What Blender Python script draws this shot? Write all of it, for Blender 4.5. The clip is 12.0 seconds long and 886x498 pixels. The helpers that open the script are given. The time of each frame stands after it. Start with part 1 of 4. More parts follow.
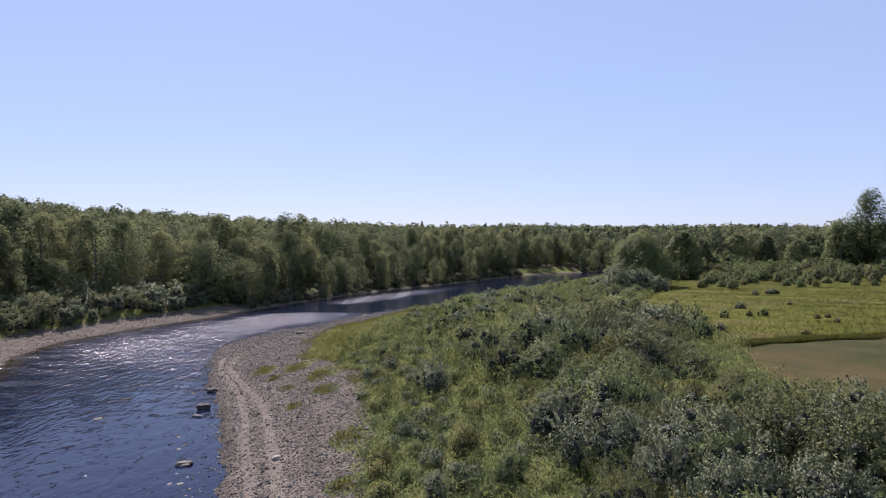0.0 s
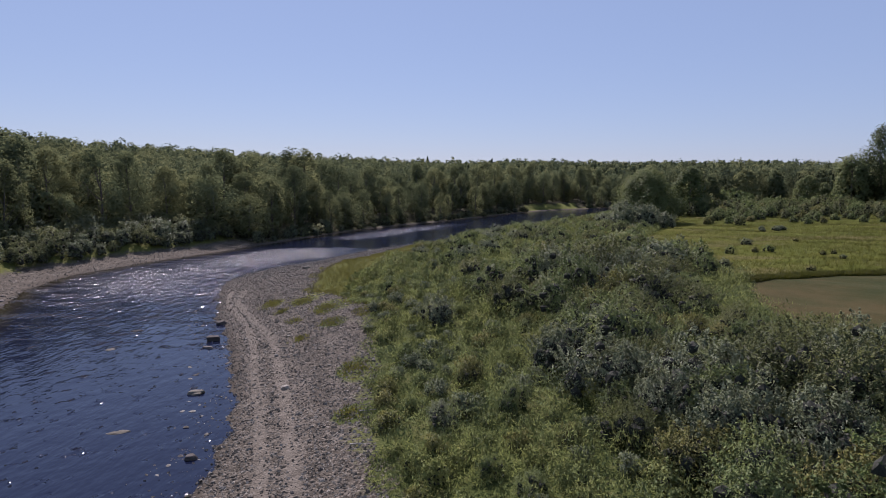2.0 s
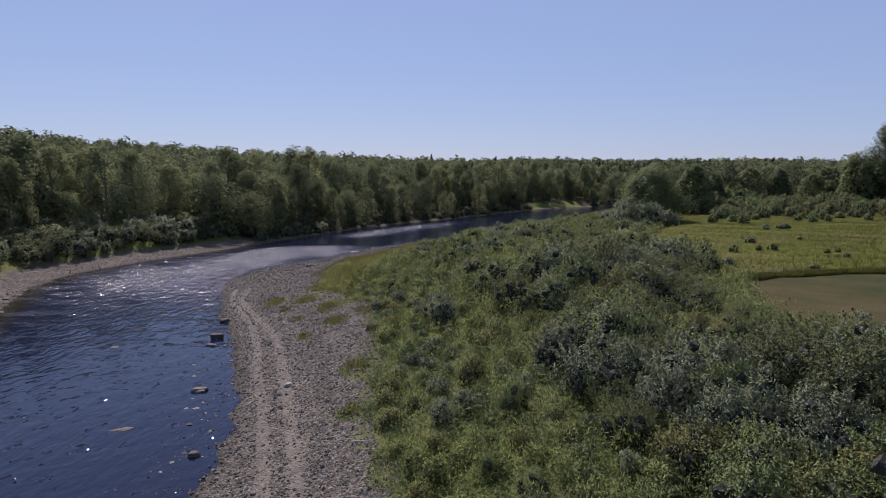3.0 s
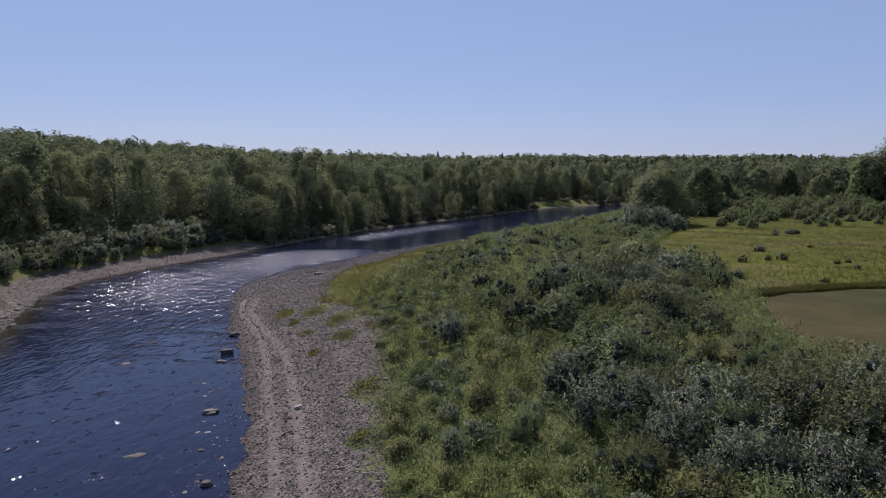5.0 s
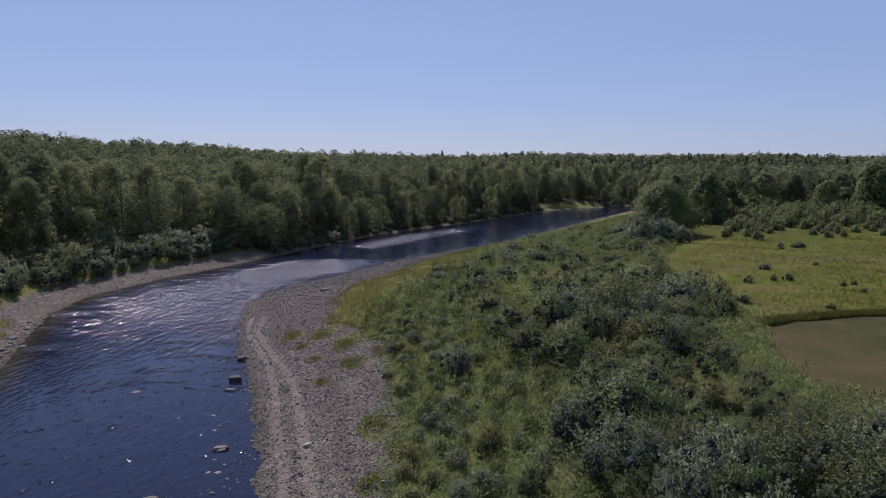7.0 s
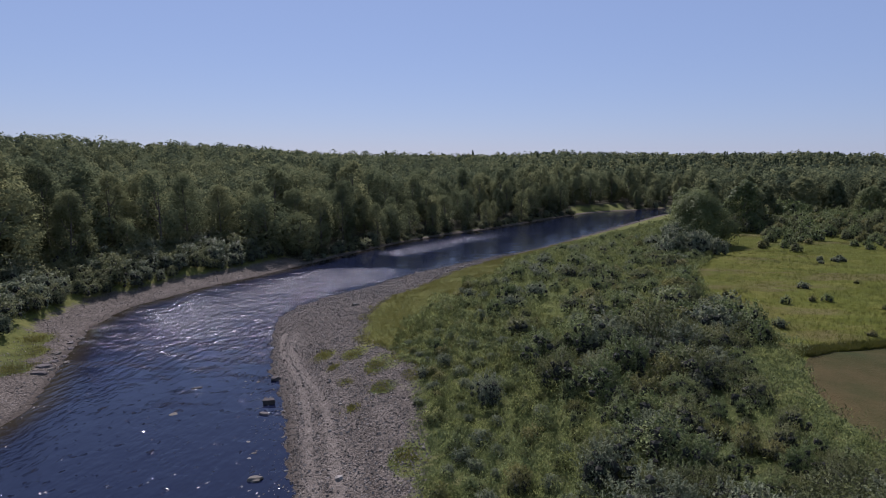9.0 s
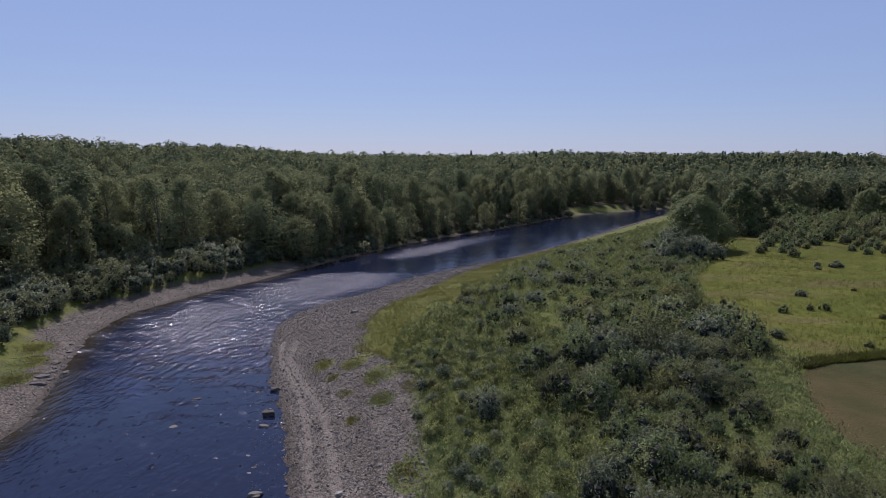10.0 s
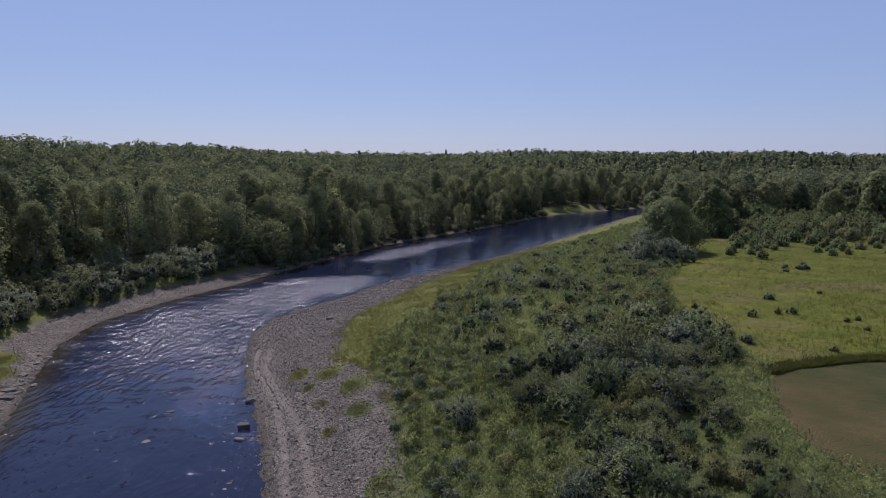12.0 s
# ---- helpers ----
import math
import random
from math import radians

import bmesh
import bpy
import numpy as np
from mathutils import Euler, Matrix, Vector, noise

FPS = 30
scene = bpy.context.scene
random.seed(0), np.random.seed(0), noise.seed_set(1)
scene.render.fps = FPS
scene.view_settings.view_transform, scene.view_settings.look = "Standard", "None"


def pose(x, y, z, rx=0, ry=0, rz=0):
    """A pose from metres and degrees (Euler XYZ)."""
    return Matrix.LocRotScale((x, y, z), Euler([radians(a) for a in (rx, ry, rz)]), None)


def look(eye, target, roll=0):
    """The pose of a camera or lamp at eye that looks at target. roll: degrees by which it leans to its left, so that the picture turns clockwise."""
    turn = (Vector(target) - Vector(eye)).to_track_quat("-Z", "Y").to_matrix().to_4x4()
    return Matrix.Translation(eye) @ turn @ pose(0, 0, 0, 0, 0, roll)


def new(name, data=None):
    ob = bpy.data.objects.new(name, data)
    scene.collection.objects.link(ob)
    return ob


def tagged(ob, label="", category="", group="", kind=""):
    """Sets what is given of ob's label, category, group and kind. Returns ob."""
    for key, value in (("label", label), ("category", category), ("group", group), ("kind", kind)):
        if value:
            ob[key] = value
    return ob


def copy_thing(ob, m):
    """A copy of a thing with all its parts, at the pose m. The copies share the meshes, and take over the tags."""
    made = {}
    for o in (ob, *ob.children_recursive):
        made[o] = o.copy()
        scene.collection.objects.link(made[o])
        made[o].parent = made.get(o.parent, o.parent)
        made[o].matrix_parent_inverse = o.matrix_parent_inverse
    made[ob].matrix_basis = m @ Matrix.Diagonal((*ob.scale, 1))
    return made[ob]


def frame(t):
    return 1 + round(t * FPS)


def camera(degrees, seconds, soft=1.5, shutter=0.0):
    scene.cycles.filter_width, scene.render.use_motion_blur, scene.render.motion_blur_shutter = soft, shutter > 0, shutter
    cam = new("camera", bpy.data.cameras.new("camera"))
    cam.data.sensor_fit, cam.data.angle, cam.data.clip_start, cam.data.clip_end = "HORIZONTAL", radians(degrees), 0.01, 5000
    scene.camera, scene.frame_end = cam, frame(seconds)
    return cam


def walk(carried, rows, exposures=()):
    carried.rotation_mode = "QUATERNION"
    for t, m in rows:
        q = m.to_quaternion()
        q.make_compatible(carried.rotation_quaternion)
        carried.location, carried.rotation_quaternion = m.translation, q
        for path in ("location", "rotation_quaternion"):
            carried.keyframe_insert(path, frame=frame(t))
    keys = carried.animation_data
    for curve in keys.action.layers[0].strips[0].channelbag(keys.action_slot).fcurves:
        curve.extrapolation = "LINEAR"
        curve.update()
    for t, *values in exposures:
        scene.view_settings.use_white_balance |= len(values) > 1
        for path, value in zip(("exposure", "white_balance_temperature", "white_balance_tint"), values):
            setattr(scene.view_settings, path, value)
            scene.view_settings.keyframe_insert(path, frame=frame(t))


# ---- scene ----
# ---- the camera ----
cam = camera(70.2, 12.0, soft=0.8)
METRES, EYE, TILT, LEAN, TURN = 7.5, 10.2, -0.6, 0.0, 0.0
ROWS = [
    (0.0, 0.0, 0.0, 0.0, -0.0, 0.0, 0.0),
    (0.5, 0.0014, 0.0044, -0.0033, 0.12, -0.64, -0.01),
    (1.0, 0.0005, 0.0051, -0.0148, 0.23, -4.23, -0.08),
    (1.5, 0.0014, 0.0132, -0.0115, 0.37, -5.66, -0.11),
    (2.0, 0.0018, 0.0156, -0.012, 0.51, -5.79, -0.13),
    (2.5, 0.0069, 0.0124, -0.0109, 0.7, -5.88, -0.14),
    (3.0, 0.0121, 0.0087, -0.0096, 0.87, -5.98, -0.11),
    (5.0, -0.0089, 0.0214, 0.1664, 1.43, -6.44, -0.04),
    (5.5, -0.0188, 0.0232, 0.234, 1.53, -6.58, -0.11),
    (6.0, -0.0239, 0.0267, 0.3051, 1.65, -6.69, -0.14),
    (6.5, -0.0302, 0.0252, 0.3799, 1.7, -6.78, -0.15),
    (7.0, -0.0354, 0.0264, 0.4522, 1.79, -6.88, -0.17),
    (9.0, -0.045, 0.0405, 0.7103, 4.53, -7.22, -0.14),
    (9.5, -0.0484, 0.0365, 0.774, 4.61, -7.31, -0.14),
    (10.0, -0.0528, 0.0406, 0.8302, 4.37, -7.36, -0.15),
    (10.5, -0.0623, 0.0478, 0.8826, 3.72, -7.44, -0.17),
    (11.0, -0.0654, 0.0509, 0.914, 2.95, -7.51, -0.2),
    (11.5, -0.0625, 0.0513, 0.9276, 2.41, -7.53, -0.18),
    (12.0, -0.0587, 0.0432, 0.9379, 2.11, -7.56, -0.15),
]
EXPOSURES = [(t, stops, kelvin, 29) for t, stops, kelvin in ((0.0, 0.78, 6320), (0.6, 0.72, 6320), (1.0, 0.57, 6290), (1.4, 0.43, 6270), (3.0, 0.25, 6140), (6.0, 0.17, 6000), (12.0, 0.13, 5880))]
walk(cam, [(t, pose(0, 0, EYE, TILT, LEAN, TURN) @ pose(METRES * x, METRES * y, METRES * z, 90 + pitch, roll, yaw)) for t, x, y, z, yaw, pitch, roll in ROWS], EXPOSURES)

# ---- the light ----
SUN_AZIMUTH, SUN_HEIGHT = -17.0, 46.0  # degrees to the right of +y, and up
world = bpy.data.worlds.new("sky")
scene.world = world
world.use_nodes = True
sky = world.node_tree.nodes.new("ShaderNodeTexSky")
sky.sky_type, sky.sun_disc = "NISHITA", False
sky.sun_elevation, sky.sun_rotation = radians(SUN_HEIGHT), radians(SUN_AZIMUTH)
sky.air_density, sky.dust_density, sky.ozone_density = 1.0, 0.2, 2.8
back = world.node_tree.nodes["Background"]
back.inputs["Strength"].default_value = 0.054
haze = world.node_tree.nodes.new("ShaderNodeMix")  # thin summer haze evens the sky out
haze.data_type = "RGBA"
haze.inputs["Factor"].default_value, haze.inputs[7].default_value = 0.5, (6.0, 8.4, 11.8, 1)
world.node_tree.links.new(sky.outputs[0], haze.inputs[6])
world.node_tree.links.new(haze.outputs[2], back.inputs["Color"])
sun = new("sun", bpy.data.lights.new("sun", "SUN"))
sun.data.energy, sun.data.angle, sun.data.color = 5.0, radians(0.53), (1.0, 0.95, 0.87)
a, e = radians(SUN_AZIMUTH), radians(SUN_HEIGHT)
sun.matrix_world = look((60 * math.sin(a) * math.cos(e), 60 * math.cos(a) * math.cos(e), 60 * math.sin(e)), (0, 0, 0))


# ---- materials ----
class Nodes:
    """A node tree under way, with short calls for the usual nodes."""

    def __init__(self, name):
        self.mat = bpy.data.materials.new(name)
        self.mat.use_nodes = True
        self.tree = self.mat.node_tree
        self.tree.nodes.clear()
        self.out = self.tree.nodes.new("ShaderNodeOutputMaterial")

    def put(self, socket, value):
        if isinstance(value, bpy.types.NodeSocket):
            self.tree.links.new(value, socket)
        elif isinstance(value, (tuple, list)) and len(value) == 3 and socket.type == "RGBA":
            socket.default_value = (*value, 1)
        else:
            socket.default_value = value

    def add(self, kind, **inputs):
        node = self.tree.nodes.new("ShaderNode" + kind)
        for key, value in inputs.items():
            self.put(node.inputs[key.replace("_", " ")], value)
        return node

    def position(self):
        return self.tree.nodes.new("ShaderNodeNewGeometry").outputs["Position"]

    def noise(self, size, detail=3.0, rough=0.55, vector=None):
        node = self.add("TexNoise", Scale=1.0 / size, Detail=detail, Roughness=rough)
        self.put(node.inputs["Vector"], vector or self.position())
        return node.outputs[0]

    def island(self):
        return self.tree.nodes.new("ShaderNodeNewGeometry").outputs["Random Per Island"]

    def thing(self):
        return self.tree.nodes.new("ShaderNodeObjectInfo").outputs["Random"]

    def mask(self, name):
        node = self.tree.nodes.new("ShaderNodeAttribute")
        node.attribute_name = name
        return node.outputs["Fac"]

    def math(self, op, a, b=0.0, clamp=False):
        node = self.tree.nodes.new("ShaderNodeMath")
        node.operation, node.use_clamp = op, clamp
        self.put(node.inputs[0], a), self.put(node.inputs[1], b)
        return node.outputs[0]

    def span(self, value, a, b, low=0.0, high=1.0):
        node = self.tree.nodes.new("ShaderNodeMapRange")
        node.interpolation_type = "SMOOTHSTEP"
        for i, v in enumerate((value, a, b, low, high)):
            self.put(node.inputs[i], v)
        return node.outputs[0]

    def mix(self, fac, a, b):
        node = self.tree.nodes.new("ShaderNodeMix")
        node.data_type = "RGBA"
        self.put(node.inputs["Factor"], fac), self.put(node.inputs[6], a), self.put(node.inputs[7], b)
        return node.outputs[2]

    def ramp(self, fac, *stops):
        node = self.tree.nodes.new("ShaderNodeValToRGB")
        els = node.color_ramp.elements
        while len(els) < len(stops):
            els.new(0.5)
        for el, (at, colour) in zip(els, stops):
            el.position, el.color = at, (*colour, 1)
        self.put(node.inputs[0], fac)
        return node.outputs[0]

    def bump(self, value, depth, strength=1.0):
        return self.add("Bump", Height=value, Distance=depth, Strength=strength).outputs[0]

    def finish(self, shader):
        self.tree.links.new(shader.outputs[0], self.out.inputs["Surface"])
        return self.mat


def leaf_material(name, dark, mid, light, other=None, through_light=0.24, gloss=0.04, rough=0.55, tone=False, leafy_share=0.5):
    """Leaves: each its own shade, each plant or patch its own hue."""
    n = Nodes(name)
    big = n.noise(1.8, 3.0)
    own = n.mask("tone") if tone else n.thing()
    mixed = n.math("ADD", n.math("MULTIPLY", n.island(), leafy_share), n.math("MULTIPLY", own, 1.0 - leafy_share))
    mixed = n.math("ADD", mixed, n.math("MULTIPLY", n.math("SUBTRACT", big, 0.45), 0.7), clamp=True)
    colour = n.ramp(mixed, (0.05, dark), (0.45, mid), (0.95, light))
    if other:
        colour = n.mix(n.span(n.noise(4.5, 3.0), 0.42, 0.6, 0.0, 0.8), colour, n.mix(n.island(), other, mid))
    soft = n.tree.nodes.new("ShaderNodeAttribute")
    soft.attribute_name = "soft"
    turn = n.tree.nodes.new("ShaderNodeVectorTransform")
    turn.vector_type, turn.convert_from, turn.convert_to = "NORMAL", "OBJECT", "WORLD"
    n.put(turn.inputs[0], soft.outputs["Vector"])
    body = n.add("BsdfPrincipled", Base_Color=colour, Roughness=rough, Normal=turn.outputs[0])
    body.inputs["Specular IOR Level"].default_value = gloss
    glow = n.add("BsdfTranslucent", Color=n.mix(0.5, colour, light), Normal=turn.outputs[0])
    both = n.add("MixShader", Fac=through_light)
    n.put(both.inputs[1], body.outputs[0]), n.put(both.inputs[2], glow.outputs[0])
    return n.finish(both)


def bark_material(name, dark, light, size=0.15):
    n = Nodes(name)
    grain = n.noise(size, 4.0)
    colour = n.ramp(grain, (0.35, dark), (0.7, light))
    return n.finish(n.add("BsdfPrincipled", Base_Color=colour, Roughness=0.9, Normal=n.bump(grain, 0.02)))


def stone_material(name, dark, mid, light, size=0.25, wet=False):
    n = Nodes(name)
    grain, blotch = n.noise(size * 0.15, 4.0), n.noise(size, 3.0)
    tone = n.math("ADD", n.math("MULTIPLY", n.island(), 0.7), n.math("MULTIPLY", n.math("SUBTRACT", n.math("ADD", grain, blotch), 1.0), 0.6), clamp=True)
    tone = n.math("ADD", n.math("MULTIPLY", tone, 0.7), n.math("MULTIPLY", n.thing(), 0.3))
    colour = n.ramp(tone, (0.05, dark), (0.4, mid), (0.9, light))
    return n.finish(n.add("BsdfPrincipled", Base_Color=colour, Roughness=0.35 if wet else 0.85, Specular_IOR_Level=0.2, Normal=n.bump(grain, 0.01)))


def ground_material():
    n = Nodes("ground_cover")
    fine, small, mid, big = n.noise(0.05, 3.0), n.noise(0.35, 4.0), n.noise(2.2, 4.0), n.noise(11.0, 4.0)
    # shingle: each pebble with its own tone
    cell = n.tree.nodes.new("ShaderNodeTexVoronoi")
    n.put(cell.inputs["Vector"], n.position())
    cell.inputs["Scale"].default_value = 11.0
    tone = n.tree.nodes.new("ShaderNodeSeparateColor")
    n.put(tone.inputs[0], cell.outputs["Color"])
    pebble = n.ramp(n.math("ADD", n.math("MULTIPLY", tone.outputs[0], 0.75), n.math("MULTIPLY", n.math("SUBTRACT", mid, 0.4), 0.6)),
                    (0.0, (0.026, 0.022, 0.017)), (0.4, (0.080, 0.068, 0.053)), (0.75, (0.149, 0.128, 0.103)), (1.0, (0.279, 0.246, 0.204)))
    pebble = n.mix(n.math("MULTIPLY", n.mask("track"), 0.72), pebble, (0.178, 0.155, 0.126))
    pebble = n.mix(n.span(n.mask("shore"), 0.9, 0.0, 0.0, 0.75), pebble, n.mix(fine, (0.03, 0.026, 0.02), (0.075, 0.06, 0.045)))
    # rough pasture, dry and green in turns
    wild = n.ramp(n.math("ADD", n.math("MULTIPLY", small, 0.5), n.math("MULTIPLY", mid, 0.5)),
                  (0.3, (0.03, 0.042, 0.012)), (0.5, (0.06, 0.075, 0.02)), (0.68, (0.11, 0.11, 0.04)))
    open_herbs = n.ramp(n.math("ADD", n.math("MULTIPLY", small, 0.5), n.math("MULTIPLY", mid, 0.5)),
                        (0.3, (0.065, 0.082, 0.022)), (0.5, (0.115, 0.135, 0.036)), (0.68, (0.18, 0.175, 0.06)))
    wild = n.mix(n.span(n.mask("near"), 0.0, 9.0), open_herbs, wild)
    moss = n.ramp(n.math("ADD", n.math("MULTIPLY", small, 0.5), n.math("MULTIPLY", mid, 0.5)),
                  (0.3, (0.055, 0.066, 0.016)), (0.5, (0.095, 0.106, 0.024)), (0.7, (0.15, 0.142, 0.042)))
    meadow = n.ramp(n.math("ADD", n.math("MULTIPLY", small, 0.35), n.math("ADD", n.math("MULTIPLY", mid, 0.35), n.math("MULTIPLY", big, 0.3))),
                    (0.34, (0.055, 0.07, 0.010)), (0.5, (0.086, 0.098, 0.013)), (0.64, (0.128, 0.121, 0.024)))
    drift = n.tree.nodes.new("ShaderNodeMapping")
    n.put(drift.inputs["Vector"], n.position())
    drift.inputs["Scale"].default_value = (0.4, 1.0, 1.0)
    meadow = n.mix(n.span(n.noise(5.0, 5.0, 0.6, drift.outputs[0]), 0.5, 0.64, 0.0, 0.75), meadow, n.mix(small, (0.07, 0.066, 0.02), (0.15, 0.12, 0.05)))
    mown = n.ramp(n.math("ADD", n.math("MULTIPLY", mid, 0.4), n.math("MULTIPLY", big, 0.6)),
                  (0.36, (0.028, 0.038, 0.011)), (0.5, (0.047, 0.045, 0.015)), (0.64, (0.072, 0.055, 0.022)))
    litter = n.ramp(small, (0.3, (0.022, 0.025, 0.012)), (0.7, (0.055, 0.05, 0.028)))
    patchy = n.math("MULTIPLY", n.math("SUBTRACT", n.math("ADD", mid, small), 1.0), 3.0)
    edge = n.math("ADD", n.mask("inland"), patchy)
    colour = n.mix(n.span(n.math("ADD", edge, n.mask("near")), 6.0, 10.0), moss, wild)
    colour = n.mix(n.span(edge, -0.5, 0.6), pebble, colour)
    colour = n.mix(n.span(n.math("ADD", n.mask("meadow"), n.math("MULTIPLY", patchy, 0.15)), 0.4, 0.6), colour, meadow)
    colour = n.mix(n.span(n.mask("mown"), 0.35, 0.65), colour, mown)
    colour = n.mix(n.mask("wood"), colour, litter)
    rough = n.math("ADD", n.math("MULTIPLY", cell.outputs["Distance"], -0.5), n.math("MULTIPLY", small, 0.6))
    return n.finish(n.add("BsdfPrincipled", Base_Color=colour, Roughness=0.95, Specular_IOR_Level=0.08, Normal=n.bump(rough, 0.08)))


def water_material():
    n = Nodes("river_water")
    riffle, calm = n.mask("riffle"), n.mask("margin")
    stretch = n.tree.nodes.new("ShaderNodeMapping")
    n.put(stretch.inputs["Vector"], n.position())
    stretch.inputs["Rotation"].default_value = (0, 0, radians(-14))
    stretch.inputs["Scale"].default_value = (1.0, 0.42, 1.0)
    flow = stretch.outputs[0]
    chop, ripple, swell = n.noise(0.25, 2.0, 0.5, flow), n.noise(0.6, 2.0, 0.5, flow), n.noise(2.0, 2.0, 0.5, flow)
    streak = n.tree.nodes.new("ShaderNodeMapping")
    n.put(streak.inputs["Vector"], n.position())
    streak.inputs["Rotation"].default_value = (0, 0, radians(-35))
    streak.inputs["Scale"].default_value = (0.35, 1.0, 1.0)
    broad = n.noise(1.6, 2.0, 0.5, streak.outputs[0])
    fine_share = n.math("SUBTRACT", 0.7, n.math("MULTIPLY", n.mask("broad"), 0.25))
    heave = n.math("ADD", n.math("MULTIPLY", chop, 0.3), n.math("ADD", n.math("MULTIPLY", ripple, fine_share), n.math("MULTIPLY", swell, 0.55)))
    heave = n.math("ADD", heave, n.math("MULTIPLY", broad, n.math("MULTIPLY", n.mask("broad"), 0.4)))
    gust = n.math("MULTIPLY", n.math("SUBTRACT", n.noise(1.7, 5.0, 0.65, streak.outputs[0]), 0.52), 3.2)
    spot = n.span(n.noise(0.7, 3.0), 0.56, 0.68, 0.0, 0.3)
    strength = n.math("ADD", n.span(n.math("ADD", riffle, gust), 0.2, 1.0, 0.06, 0.68), spot, clamp=True)
    normal = n.add("Bump", Height=heave, Distance=1.35, Strength=strength).outputs[0]
    depth = n.span(calm, 0.0, 2.5)
    colour = n.mix(depth, n.mix(n.noise(0.3, 4.0), (0.016, 0.013, 0.008), (0.034, 0.026, 0.016)), (0.007, 0.010, 0.026))
    shader = n.add("BsdfPrincipled", Base_Color=colour, Roughness=n.span(riffle, 0.3, 1.1, 0.06, 0.2), IOR=1.33, Normal=normal)
    return n.finish(shader)


GROUND, WATER = ground_material(), water_material()
LEAF_WOOD = leaf_material("broadleaf_crown", (0.078, 0.100, 0.056), (0.142, 0.170, 0.086), (0.212, 0.228, 0.106), through_light=0.38, gloss=0.0, leafy_share=0.15)
LEAF_FAR = leaf_material("far_foliage", (0.060, 0.082, 0.054), (0.118, 0.146, 0.080), (0.182, 0.198, 0.096), through_light=0.42, gloss=0.0, tone=True, leafy_share=0.15)
LEAF_ROUND = leaf_material("round_tree_leaves", (0.054, 0.074, 0.032), (0.100, 0.128, 0.050), (0.152, 0.180, 0.074), through_light=0.28, leafy_share=0.4)
LEAF_FIR = leaf_material("conifer_needles", (0.039, 0.055, 0.031), (0.072, 0.096, 0.047), (0.117, 0.143, 0.065), through_light=0.2)
LEAF_GREEN = leaf_material("green_shrub_leaves", (0.076, 0.107, 0.037), (0.137, 0.186, 0.063), (0.204, 0.242, 0.096), through_light=0.26, gloss=0.11)
LEAF_DARK = leaf_material("dark_shrub_leaves", (0.060, 0.075, 0.031), (0.114, 0.135, 0.052), (0.179, 0.192, 0.077), through_light=0.26, gloss=0.11)
LEAF_GREY = leaf_material("grey_willow_leaves", (0.091, 0.115, 0.064), (0.147, 0.179, 0.100), (0.216, 0.248, 0.149), through_light=0.24, gloss=0.11)
LEAF_OLIVE = leaf_material("olive_shrub_leaves", (0.084, 0.090, 0.030), (0.160, 0.169, 0.052), (0.249, 0.237, 0.086), through_light=0.26, gloss=0.11)
LEAF_BELT = leaf_material("far_bank_leaves", (0.082, 0.098, 0.046), (0.145, 0.166, 0.078), (0.222, 0.236, 0.118), through_light=0.26)
HERB = leaf_material("tall_herbs", (0.107, 0.137, 0.044), (0.195, 0.233, 0.076), (0.311, 0.321, 0.118), (0.140, 0.194, 0.097), 0.32)
GRASS = leaf_material("meadow_grass", (0.052, 0.068, 0.011), (0.080, 0.094, 0.015), (0.118, 0.117, 0.027), (0.099, 0.095, 0.027), 0.3)
MOSSY = leaf_material("low_bank_grass", (0.068, 0.078, 0.017), (0.115, 0.123, 0.026), (0.17, 0.16, 0.044))
BARK = bark_material("grey_bark", (0.06, 0.05, 0.042), (0.2, 0.18, 0.155))
# near-black colour that paints the shade in the hollows of the shrubs
CORE_SHADE = bark_material("painted_core_shade", (0.012, 0.014, 0.009), (0.034, 0.036, 0.022), 0.06)
DRIFT = bark_material("bleached_wood", (0.3, 0.27, 0.23), (0.5, 0.46, 0.4), 0.05)
SHINGLE = stone_material("river_shingle", (0.018, 0.016, 0.012), (0.097, 0.084, 0.066), (0.353, 0.318, 0.265))
CHALKY = stone_material("pale_dry_stone", (0.13, 0.115, 0.095), (0.24, 0.22, 0.185), (0.36, 0.33, 0.285), 0.5)
BOULDER = stone_material("dark_boulder", (0.03, 0.026, 0.024), (0.075, 0.065, 0.058), (0.16, 0.145, 0.13), 0.5)
PALE = stone_material("pale_boulder", (0.035, 0.03, 0.024), (0.09, 0.08, 0.062), (0.2, 0.18, 0.145), 0.5)


# ---- mesh helpers ----


def mesh_of(name, verts, faces, material=None, smooth_faces=False, soft=None):
    """A mesh from numpy arrays; faces is (n, 3) or (n, 4)."""
    verts, faces = np.asarray(verts, np.float32), np.asarray(faces, np.int32)
    me = bpy.data.meshes.new(name)
    k = faces.shape[1]
    me.vertices.add(len(verts))
    me.vertices.foreach_set("co", verts.ravel())
    me.loops.add(faces.size)
    me.loops.foreach_set("vertex_index", faces.ravel())
    me.polygons.add(len(faces))
    me.polygons.foreach_set("loop_start", np.arange(0, faces.size, k, dtype=np.int32))
    me.update(calc_edges=True)
    me.polygons.foreach_set("use_smooth", np.full(len(faces), smooth_faces))
    if material:
        me.materials.append(material)
    if soft is not None:
        me.attributes.new("soft", "FLOAT_VECTOR", "POINT").data.foreach_set("vector", np.asarray(soft, np.float32).ravel())
    return me


def give(me, name, values):
    me.attributes.new(name, "FLOAT", "POINT").data.foreach_set("value", np.asarray(values, np.float32))


def unit(v):
    return v / np.maximum(np.linalg.norm(v, axis=-1, keepdims=True), 1e-9)


